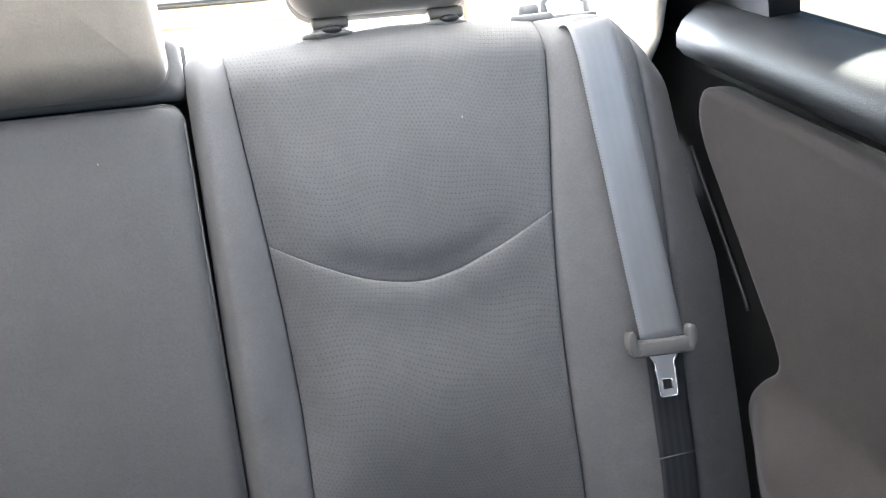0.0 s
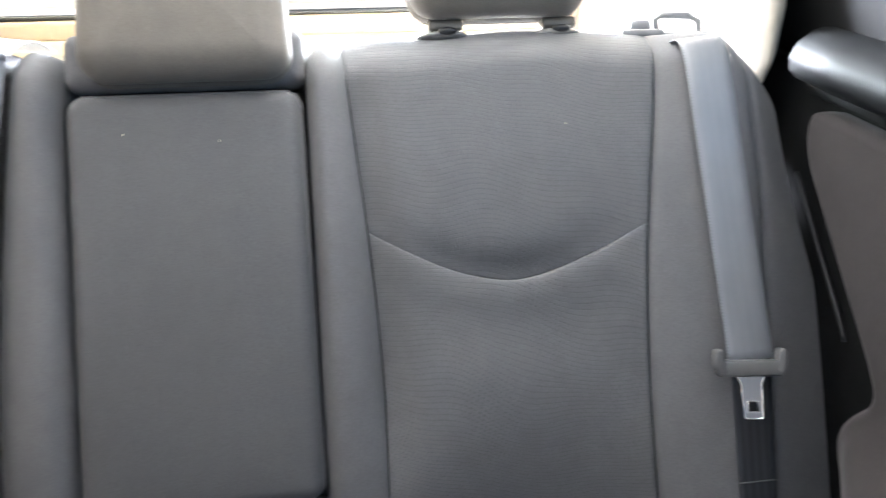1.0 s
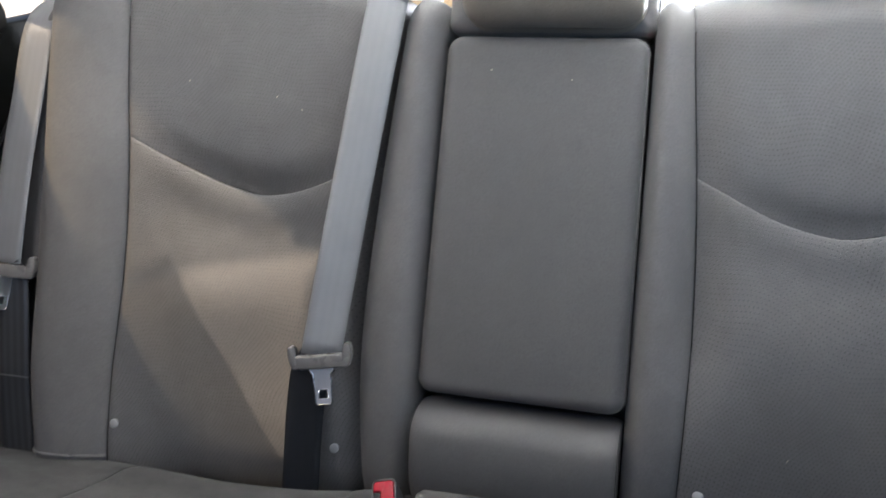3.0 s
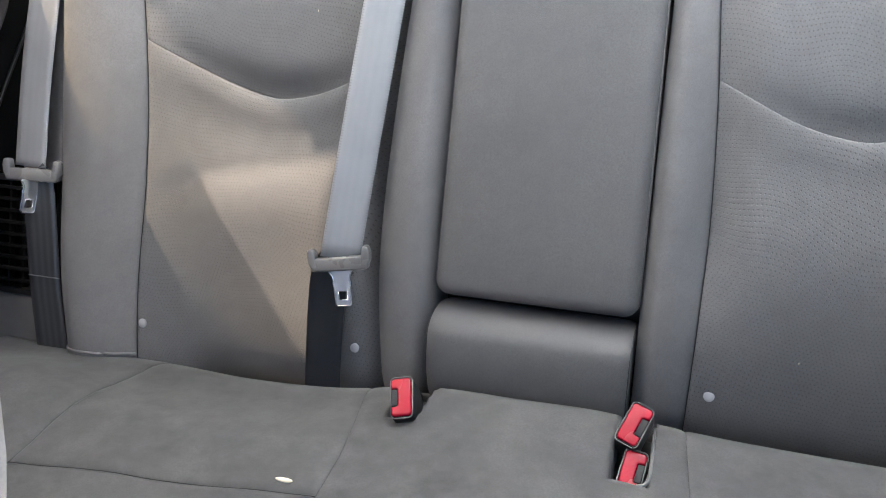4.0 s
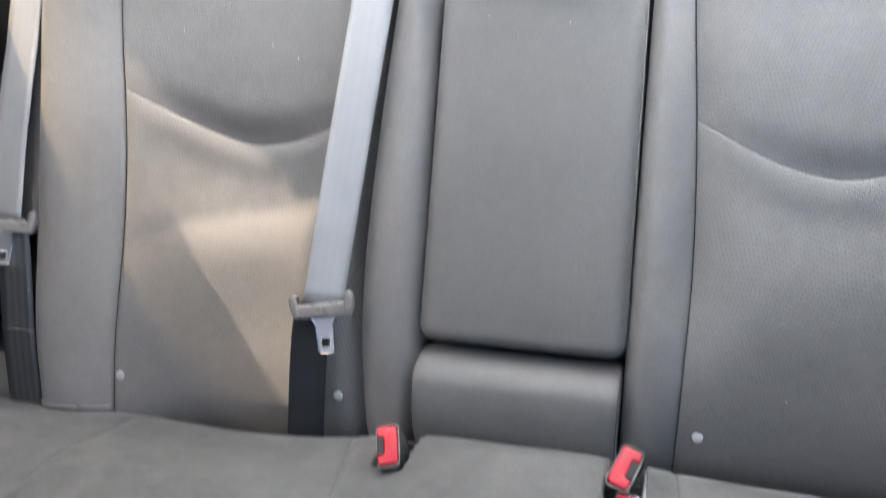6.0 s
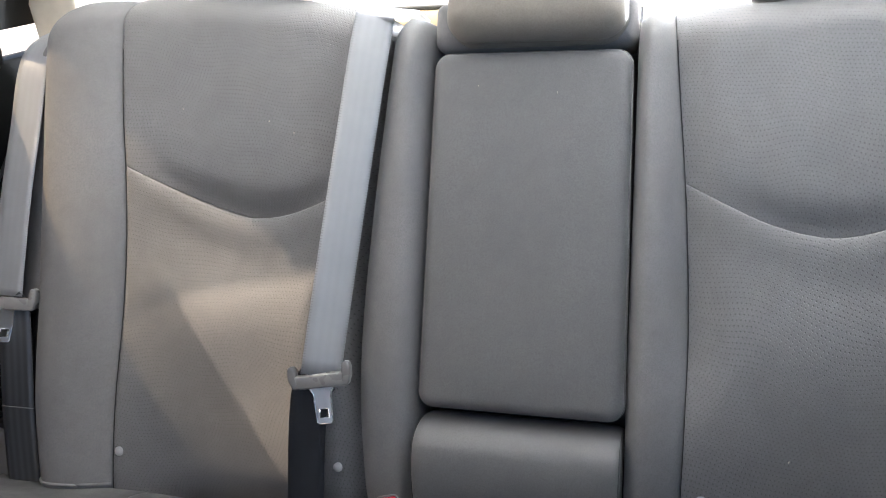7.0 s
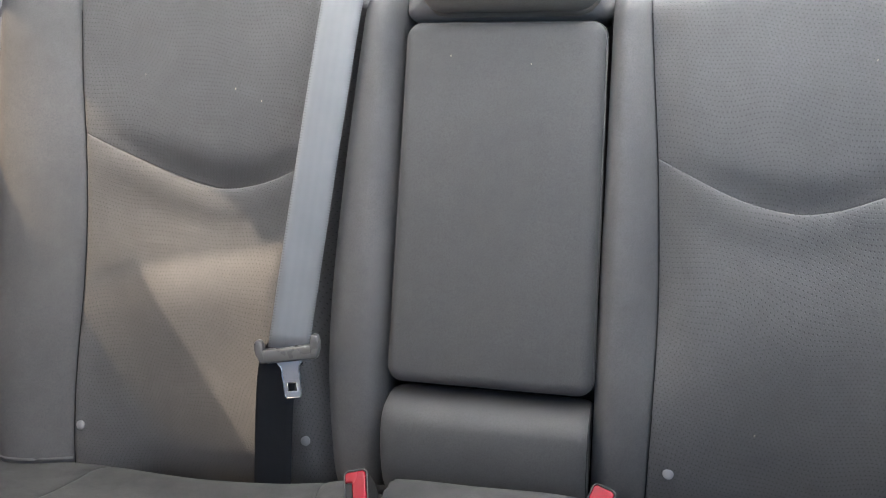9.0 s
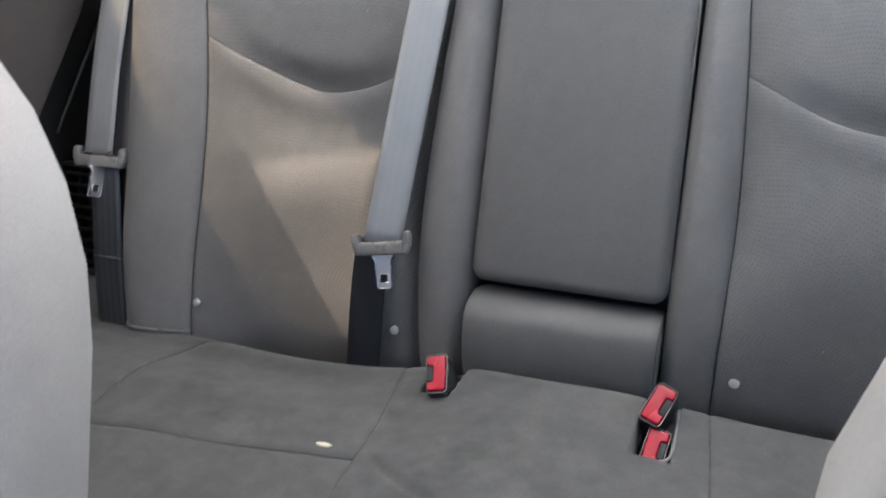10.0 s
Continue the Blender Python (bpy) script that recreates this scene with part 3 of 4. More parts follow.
def backrest(side):
    """One folding half of the seatback with sewn inserts, bolsters and press buttons."""
    right = side > 0
    top, inner, outer, smile = (R_TOP, R_INNER, R_OUTER, R_SMILE) if right else (L_TOP, L_INNER, L_OUTER, L_SMILE)
    seat = thing("seatback", "grey cloth rear seatback in bluish shade beside the door" if right
                 else "grey cloth rear seatback with sun patches across it", "seatback", B, "rear seatbacks")
    seam_y = -0.004 if right else -0.022
    mid = 0.335 if right else -0.355

    def insert_y(x, w):
        t = min(max((abs(x) - abs(inner(w))) / (abs(outer(w)) - abs(inner(w))), 0), 1)
        base = 0.002 + (seam_y - 0.002) * t ** 2
        sag = 0.010 * math.sin(math.pi * t) * (0.6 + 0.4 * math.cos(w * 7))
        lumbar = (-0.013 if right else -0.020) * math.sin(math.pi * t) * gauss(w - 0.10, 0.08)
        valley = (0.022 * (0.2 + 0.8 * ease(-0.04, 0.12, w)) if right else 0.088 * (0.36 + 0.64 * ease(-0.06, 0.10, w))) * gauss(abs(x) - abs(inner(w)), 0.026 if right else 0.022)
        return base + sag + lumbar + valley + top_roll(top, x, w)

    def upper_y(x, w):
        t = min(max((abs(x) - abs(inner(w))) / (abs(outer(w)) - abs(inner(w))), 0), 1)
        k = math.sin(math.pi * t) ** 1.5
        return insert_y(x, w) + (0.015 if right else 0.026) * k * gauss(w - smile(x), 0.026)

    def lower_y(x, w):
        t = min(max((abs(x) - abs(inner(w))) / (abs(outer(w)) - abs(inner(w))), 0), 1)
        k = math.sin(math.pi * t) ** 0.8
        return insert_y(x, w) - (0.005 if right else 0.008) * k * gauss(w - smile(x) + 0.016, 0.026) + FOOT(x, w)

    low = lambda x: -0.20
    a, b = (inner, outer) if right else (outer, inner)
    part("upper_insert", pad(a, b, smile, top, upper_y, 0.10, 46, 44, 0.0024, 0.0035, (1, 1, 0.45, 0)), PUNCHED, seat, "finely punched cloth insert")
    part("lower_insert", pad(a, b, low, smile, lower_y, 0.10, 46, 60, 0.0024, 0.0035, (1, 1, 0, 0.45)), PUNCHED, seat, "finely punched cloth insert")

    gap = 0.1244 if right else 0.1262

    def inner_y(x, w):
        d = abs(x) - gap
        roll = 0.026 * max(0, 1 - d / 0.022) ** 2.4
        wide = abs(inner(w)) - gap
        crown = -0.012 * (0.4 + 0.6 * ease(-0.04, 0.12, w)) * math.sin(math.pi * min(max(d / wide, 0), 1) ** 0.8) + (0.023 if right else 0.005) * (0.2 + 0.8 * ease(-0.04, 0.12, w)) * min(max(d / wide, 0), 1) ** 1.6
        foot = FOOT(x, w)
        return 0.001 + crown + roll + foot + top_roll(top, x, w)
    near = lambda w: side * gap
    a, b = (near, inner) if right else (inner, near)
    part("inner_bolster", pad(a, b, low, top, inner_y, 0.10, 22, 70, 0.006 if right else 0.010, 0.0045 if right else 0.008, (0, 1, 0, 0) if right else (1, 0, 0, 0)), CLOTH, seat, "plain cloth bolster")

    edge = curve_of((-0.17, 0.612), (0.1, 0.610), (0.19, 0.611), (0.296, 0.612), (0.426, 0.604), (0.50, 0.600)) if right else \
        curve_of((-0.17, -0.630), (-0.129, -0.632), (-0.042, -0.642), (0.10, -0.645), (0.333, -0.652), (0.50, -0.655))
    crest = -0.030 if right else -0.056

    def outer_y(x, w):
        t = min(max((abs(x) - abs(outer(w))) / (abs(edge(w)) - abs(outer(w))), 0), 1)
        y = seam_y + (crest - seam_y) * math.sin(min(t * (1.25 if right else 1.5), 1) * math.pi / 2)
        y += 0.022 * max(0, (t - 0.72) / 0.28) ** 2
        return y + top_roll(top, x, w) + FOOT(x, w)
    a, b = (outer, edge) if right else (edge, outer)
    part("outer_bolster", pad(a, b, low, top, outer_y, 0.10, 26, 64, 0.006, 0.0045, (1, 1, 0, 0)), CLOTH, seat, "plain cloth side bolster")

    if not right:
        pts = [(x, outer_y(x, -0.137) + 0.0005, -0.137) for x in np.linspace(-0.632, -0.531, 14)]
        part("hem", tube(pts, 0.0026, 8), CLOTH, seat, "rolled cloth hem")

    far = curve_of((-0.17, 0.702), (0.057, 0.697), (0.171, 0.688), (0.303, 0.662), (0.409, 0.650), (0.50, 0.645)) if right else \
        curve_of((-0.17, -0.755), (0.05, -0.745), (0.2, -0.735), (0.35, -0.725), (0.50, -0.715))

    def side_y(x, w):
        t = min(max((abs(x) - abs(edge(w))) / (abs(far(w)) - abs(edge(w))), 0), 1)
        return crest + 0.022 + 0.035 * t ** 1.3 + top_roll(top, x, w)
    a, b = (edge, far) if right else (far, edge)
    floor_w = (lambda x: -0.20) if right else (lambda x: 0.088)
    part("side_piece", pad(a, b, floor_w, top, side_y, 0.10, 12, 50, 0.005, 0.004, (1, 0, 0, 0) if right else (0, 1, 0, 0)), CLOTH, seat, "cloth side piece")

    for bx, bw in (((0.2115, -0.0855), (0.462, -0.088)) if right else ((-0.2275, -0.091), (-0.5205, -0.0925))):
        bm = bmesh.new()
        bmesh.ops.create_uvsphere(bm, u_segments=18, v_segments=10, radius=0.0064)
        y = lower_y(bx, bw)
        for v in bm.verts:
            v.co = Vector((v.co.x + bx, v.co.y * 0.38 + y - 0.0008, v.co.z + bw))
        part("press_button", bm, BUTTON, seat, "pale round press button")
    # sewn seam lines
    for f, mesh_y in ((inner, insert_y), (outer, insert_y)):
        pts = [(f(w), mesh_y(f(w), w) + FOOT(f(w), w) + 0.0022, w) for w in np.linspace(-0.15, 0.44, 40)]
        part("seam", tube(pts, 0.0007, 6), THREAD, seat)
    xs = np.linspace(inner(0.25), outer(0.25), 40)
    part("seam", tube([(x, upper_y(x, smile(x)) * 0.5 + lower_y(x, smile(x)) * 0.5 + 0.0045, smile(x)) for x in xs], 0.0006, 6), THREAD, seat)
    # body of the seatback
    x0, x1 = (0.128, 0.645) if right else (-0.70, -0.128)
    part("back_shell", box((x1 - x0, 0.05, 0.60), ((x0 + x1) / 2, 0.115, 0.155), 0.012), BLACK, seat, "black back shell")


def centre_armrest():
    arm = thing("folding_armrest", "dark grey cloth armrest folded up into the seatback", "armrest", B)
    prof = round_profile(0.016, 0.0, 0.002, 0.07)
    bm = cushion_block(0.2445, 0.2365, 0.4305, 0.018, prof, 0.075)
    bm.transform(Matrix.Translation((0.0005, 0, -0.0035)))
    part("pad", bm, SMOOTH, arm)
    piping = [(x + 0.0005, 0.0165, z - 0.002) for x, z in rounded_outline(0.2449, 0.2369, 0.4294, 0.018, 0.0, 8)]
    part("piping", tube(piping + piping[:1], 0.0016, 8), SMOOTH, arm, "sewn edge piping")
        # rolled cushion below the armrest
    seat = thing("armrest_base", "rounded dark grey cloth roll below the armrest", "seat pad", B)
    bm2 = bmesh.new()
    rows = []
    n = 26
    for x in np.concatenate(([-0.1215, -0.1205, -0.117, -0.110], np.linspace(-0.10, 0.10, 14), [0.110, 0.117, 0.1205, 0.1215])):
        e = 1 - max(0, (abs(x) - 0.108) / 0.0136) ** 2.5 * 0.10
        row = []
        for k in range(n + 1):
            a = radians(-28 + 216 * k / n)
            up = math.cos(a)
            row.append(bm2.verts.new((x, 0.053 - 0.069 * e * math.sin(a), -0.052 + (0.038 if up > 0 else 0.104) * e * up)))
        rows.append(row)
    for r0, r1 in zip(rows, rows[1:]):
        for a, b, c, d in zip(r0, r0[1:], r1[1:], r1):
            bm2.faces.new((a, b, c, d))
        bm2.faces.new((r0[0], r1[0], r1[-1], r0[-1]))
    bm2.faces.new(rows[0])
    bm2.faces.new(rows[-1])
    part("roll", bm2, SMOOTH, seat)
    for x in (-0.1212, 0.1212):
        arc = [(x, 0.053 - 0.0630 * math.sin(radians(a)), -0.052 + (0.0345 if a < 90 else 0.0945) * math.cos(radians(a))) for a in range(20, 150, 8)]
        part("seam", tube(arc, 0.0006, 6), THREAD, seat, "dark sewn seam")
    back = thing("centre_seat_panel", "grey cloth panel behind the middle headrest", "seat panel", B)
    bm = cushion_block(0.2485, 0.2485, 0.060, 0.012, round_profile(0.016, 0.018, 0.002, 0.01), 0.09)
    bm.transform(Matrix.Translation((0.0, 0, 0.436)))
    part("panel", bm, CLOTH, back)
    part("recess_shell", box((0.252, 0.04, 0.74), (0, 0.105, 0.13)), BLACK, back, "dark recess shell")


def headrest(name_label, x, w, width, height, y, posts, thick=0.095):
    rest = thing("headrest", name_label, "headrest", B @ Matrix.Translation((x, y, w)), "rear headrests")
    prof = round_profile(0.036, -thick / 2, 0.003, 0.034, 9)
    bm = cushion_block(width, width * 0.95, height, 0.030, prof, 0.0)
    bm2 = cushion_block(width, width * 0.95, height, 0.030, prof, 0.0)
    bm2.transform(Matrix.Scale(-1, 4, (0, 1, 0)))
    tmp = bpy.data.meshes.new("half")
    bm2.to_mesh(tmp)
    bm2.free()
    bm.from_mesh(tmp)
    bpy.data.meshes.remove(tmp)
    part("cushion", bm, BEIGE_CLOTH, rest)
    ring = [(x, thick / 2 - 0.036, z) for x, z in rounded_outline(width, width * 0.95, height, 0.030, 0.0, 8)]
    part("seam", tube(ring + ring[:1], 0.0008, 6), BEIGE_CLOTH, rest, "fine sewn seam")
    for px in posts:
        part("post", tube([(px, 0.01, -0.05), (px, 0.01, 0.03)], 0.006, 12), STEEL, rest, "bright steel post")
        def oval(centre, radii):
            bm = bmesh.new()
            bmesh.ops.create_uvsphere(bm, u_segments=20, v_segments=10, radius=1)
            for v in bm.verts:
                v.co = Vector([c + r * k for c, r, k in zip(centre, radii, v.co)])
            return bm
        sleeve = part("sleeve", oval((px, 0.002, -0.017), (0.030, 0.018, 0.006)), SLEEVE, rest, "satin grey plastic post sleeve")
        part("release_notch", oval((px + 0.004, -0.014, -0.0145), (0.011, 0.005, 0.0045)), BLACK, sleeve, "dark release notch")
        part("collar", box((0.040, 0.026, 0.013), (px + 0.004, 0.006, -0.005), 0.004), COLLAR, sleeve, "brownish grey collar")


# ---- cushion ----
CUSH_BACK = curve_of((-0.76, -0.029), (-0.60, -0.029), (-0.50, -0.028), (-0.35, -0.030), (-0.20, -0.015), (-0.15, -0.004), (-0.10, 0.004), (0.0, 0.007), (0.10, 0.009), (0.16, 0.004), (0.20, 0.001), (0.40, -0.003), (0.70, -0.004))


def cush_h(x, w):
    """Height of the cushion at x, with w = -distance forwards."""
    h = CUSH_BACK(x) * ease(-0.16, -0.02, w) - 0.022 * max(0.0, (w + 0.025) / 0.05) ** 1.8
    h += 0.010 * gauss(x - 0.005, 0.13) * ease(0.02, -0.10, w)
    h += 0.014 * gauss(abs(x) - 0.62, 0.09) * ease(0.0, -0.1, w)
    h -= 0.030 * max(0, (-0.40 - w) / 0.08) ** 2
    loose = ease(0.0, -0.05, w)
    h += loose * (0.0022 * noise.noise(Vector((x * 8, w * 8, 0.3))) + 0.0009 * noise.noise(Vector((x * 22, w * 34, 1.7))))
    return h


def lay(bm):
    for v in bm.verts:
        v.co = Vector((v.co.x, v.co.z, -v.co.y))
    return bm


def seat_cushion():
    cushion = thing("seat_cushion", "grey cloth rear bench cushion with sewn inserts, toned dark for shade", "seat cushion", C)
    ls = curve_of((-0.48, -0.135), (-0.30, -0.146), (-0.218, -0.151), (-0.146, -0.155), (-0.023, -0.179), (0.05, -0.190))
    rs = curve_of((-0.48, 0.215), (-0.30, 0.210), (-0.218, 0.206), (-0.116, 0.199), (-0.004, 0.190), (0.05, 0.188))
    lo = curve_of((-0.48, -0.50), (-0.256, -0.488), (-0.181, -0.493), (-0.056, -0.492), (0.05, -0.48))
    ro = curve_of((-0.48, 0.50), (-0.256, 0.488), (-0.056, 0.490), (0.05, 0.48))
    front_l = curve_of((-0.52, -0.262), (-0.481, -0.256), (-0.40, -0.243), (-0.302, -0.234), (-0.209, -0.220), (-0.14, -0.214))
    front_r = curve_of((0.18, -0.214), (0.25, -0.222), (0.34, -0.236), (0.44, -0.250), (0.52, -0.262))
    back = lambda x: 0.06
    nose = lambda x: -0.47

    def centre_y(x, w):
        h = cush_h(x, w)
        def slot(x0, x1, w0, w1):
            return ease(x0 - 0.002, x0 + 0.002, x) * ease(x1 + 0.002, x1 - 0.002, x) * ease(w0 - 0.002, w0 + 0.002, w) * ease(w1 + 0.002, w1 - 0.002, w)
        h -= 0.055 * slot(0.120, 0.157, -0.110, 0.05)
        h -= 0.045 * slot(-0.132, -0.098, -0.070, 0.05)
        crease = 0.0042 * gauss(w + 0.205 + 0.05 * math.sin((x + 0.14) * 14), 0.005) * ease(-0.15, -0.12, x) * ease(-0.02, -0.06, x)
        return -(h - crease)

    def plain(x, w):
        return -cush_h(x, w)
    part("centre_insert", lay(pad(ls, rs, nose, back, centre_y, 0.14, 150, 150, 0.0022, 0.0035, (1, 1, 0, 0))), SHADED_BENCH, cushion)
    part("side_insert", lay(pad(lo, ls, front_l, back, plain, 0.14, 40, 40, 0.0024, 0.0035, (1, 1, 1, 0))), SHADED_BENCH, cushion)
    part("side_insert", lay(pad(rs, ro, front_r, back, plain, 0.14, 40, 40, 0.0024, 0.0035, (1, 1, 1, 0))), SHADED_BENCH, cushion)
    part("front_roll", lay(pad(lo, ls, nose, front_l, plain, 0.14, 40, 30, 0.0024, 0.0035, (1, 1, 0, 1))), SHADED_BENCH, cushion)
    part("front_roll", lay(pad(rs, ro, nose, front_r, plain, 0.14, 40, 30, 0.0024, 0.0035, (1, 1, 0, 1))), SHADED_BENCH, cushion)
    part("outer_pad", lay(pad(lambda w: -0.755, lo, nose, back, plain, 0.14, 24, 40, 0.0024, 0.0035, (0, 1, 0, 0))), SHADED_BENCH, cushion)
    part("outer_pad", lay(pad(ro, lambda w: 0.690, nose, back, plain, 0.14, 24, 40, 0.0024, 0.0035, (1, 0, 0, 0))), SHADED_BENCH, cushion)
    for f, ws in ((ls, np.linspace(-0.44, 0.0, 30)), (rs, np.linspace(-0.44, 0.0, 30)), (lo, np.linspace(-0.44, 0.0, 30)), (ro, np.linspace(-0.44, 0.0, 30))):
        part("seam", tube([(f(w), w, cush_h(f(w), w) - 0.0026) for w in ws], 0.0005, 6), THREAD, cushion)
    for f, x0, x1 in ((front_l, -0.488, -0.152), (front_r, 0.207, 0.488)):
        part("seam", tube([(x, f(x), cush_h(x, f(x)) - 0.0020) for x in np.linspace(x0, x1, 30)], 0.0006, 6), THREAD, cushion)
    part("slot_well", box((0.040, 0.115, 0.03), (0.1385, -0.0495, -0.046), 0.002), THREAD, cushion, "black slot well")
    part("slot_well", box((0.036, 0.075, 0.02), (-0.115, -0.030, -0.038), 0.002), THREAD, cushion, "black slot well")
    lip = [(0.1575, -0.010), (0.1585, -0.050), (0.1590, -0.088), (0.1580, -0.1005), (0.1545, -0.1085), (0.1480, -0.1120)]
    part("slot_lip", tube([(x, w, cush_h(x, w) - 0.0014) for x, w in lip], 0.0022, 8), BRACKET, cushion, "pale grey slot edge")
    base = box((1.36, 0.46, 0.27), (-0.03, -0.29, 0.137), 0.02)
    base.transform(C.inverted())
    part("base", base, BLACK, cushion, "dark base under the bench")


# ---- belts and buckles ----
def tongue(belt, centre, tilt, face, twist=0.0, latch_turn=0.0, pitch=0.0):
    """Grey plastic grip with two horns and a slot, and the pierced steel latch plate below it."""
    m = Matrix.Translation(centre) @ Matrix.Rotation(radians(twist), 4, "Z") @ Matrix.Rotation(radians(-tilt), 4, "Y") @ Matrix.Rotation(radians(face), 4, "X")
    def lobe(outline, depth0, depth1, soft):
        """A rounded solid over an outline of (x, z)."""
        bm = bmesh.new()
        lo = [bm.verts.new((x, depth1, z)) for x, z in outline]
        hi = [bm.verts.new((x, depth0, z)) for x, z in outline]
        for k in range(len(outline)):
            n = (k + 1) % len(outline)
            bm.faces.new((lo[k], lo[n], hi[n], hi[k]))
        bm.faces.new(hi)
        bm.faces.new(lo[::-1])
        bmesh.ops.recalc_face_normals(bm, faces=bm.faces)
        bmesh.ops.bevel(bm, geom=bm.edges[:], offset=soft, segments=3, profile=0.5, affect="EDGES")
        bm.transform(m)
        return bm
    g = part("grip", lobe([(-0.034, -0.0118), (0.034, -0.0118), (0.0372, -0.0060), (0.0340, 0.0052), (-0.0340, 0.0052), (-0.0372, -0.0060)], -0.0072, 0.0060, 0.0026), GRIP, belt, "grey moulded plastic grip")
    for sgn in (-1, 1):
        horn = [(sgn * x, z) for x, z in ((0.0268, -0.0070), (0.0350, -0.0085), (0.0388, -0.0010), (0.0396, 0.0080), (0.0384, 0.0155), (0.0340, 0.0178), (0.0300, 0.0150), (0.0282, 0.0040))]
        part("grip_horn", lobe(horn, -0.0076, 0.0064, 0.0024), GRIP, g)
    half = [(0.0165, -0.010), (0.0150, -0.013), (0.0118, -0.017), (0.0108, -0.022), (0.0120, -0.025), (0.0112, -0.028), (0.0108, -0.034), (0.0106, -0.0435), (0.0104, -0.0480), (0.0080, -0.0505)]
    bm = bmesh.new()
    hole = 0.0058
    for y in (-0.0013, 0.0013):
        for sgn in (-1, 1):
            for (xa, za), (xb, zb) in zip(half, half[1:]):
                inner = hole if -0.0436 < (za + zb) / 2 < -0.0339 else 0.0
                bm.faces.new([bm.verts.new((sgn * x, y, z)) for x, z in ((inner, za), (xa, za), (xb, zb), (inner, zb))])
    for sgn in (-1, 1):
        for (xa, za), (xb, zb) in zip(half, half[1:]):
            bm.faces.new([bm.verts.new((sgn * x, y, z)) for x, y, z in ((xa, -0.0013, za), (xa, 0.0013, za), (xb, 0.0013, zb), (xb, -0.0013, zb))])
        bm.faces.new([bm.verts.new((sgn * hole, y, z)) for y, z in ((-0.0013, -0.034), (0.0013, -0.034), (0.0013, -0.0435), (-0.0013, -0.0435))])
    for z, w in ((-0.034, hole), (-0.0435, hole), (-0.010, 0.0165), (-0.0505, 0.0080)):
        bm.faces.new([bm.verts.new((x, y, z)) for x, y in ((-w, -0.0013), (w, -0.0013), (w, 0.0013), (-w, 0.0013))])
    bmesh.ops.remove_doubles(bm, verts=bm.verts, dist=0.0001)
    ml = m @ Matrix.Rotation(radians(-pitch), 4, "X") @ Matrix.Rotation(radians(latch_turn * 0.14), 4, "Y") @ Matrix.Rotation(radians(latch_turn), 4, "Z") @ Matrix.Diagonal((0.95, 1, 1.1, 1))
    bm.transform(ml)
    latch = part("latch_plate", bm, STEEL, belt, "bright steel latch plate", False)
    edge = [(x, -0.0010, z) for x, z in half] + [(-x, -0.0010, z) for x, z in half[::-1]]
    rim = tube([ml @ Vector(q) for q in edge], 0.0010, 6)
    part("latch_rim", rim, POLISHED, latch, "bright rolled edge")
    eye = [(sx * hole, -0.0010, z) for sx, z in ((-1, -0.034), (1, -0.034), (1, -0.0435), (-1, -0.0435), (-1, -0.034))]
    part("latch_rim", tube([ml @ Vector(q) for q in eye], 0.0008, 6), POLISHED, latch, "bright rolled edge")


def seat_belt(label, upper, lower, centre, tilt, face, widths, fold=None, twist=0.0, latch_turn=0.0, turn=0.0, lap=None, pitch=2.0):
    belt = thing("seat_belt", label, "seat belt", B, "rear seat belts")
    dirs = [(1, turn, -0.02)] * 2 + [(1, turn, 0.04)] + [(1, turn, 0.12)] * (len(upper) - 3)
    part("shoulder_webbing", ribbon(upper, dirs, widths[0]), WEB, belt)
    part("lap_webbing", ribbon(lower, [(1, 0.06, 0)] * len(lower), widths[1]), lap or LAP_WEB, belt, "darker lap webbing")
    if fold:
        x, y, w = fold
        part("stitch_line", tube([(x + k * widths[1] / 2, y - 0.0012 + 0.06 * k * widths[1] / 2, w) for k in (-0.98, 0, 0.98)], 0.0009, 6), BRACKET, belt, "stitch line across the webbing")
    tongue(belt, centre, tilt, face, twist, latch_turn, pitch)


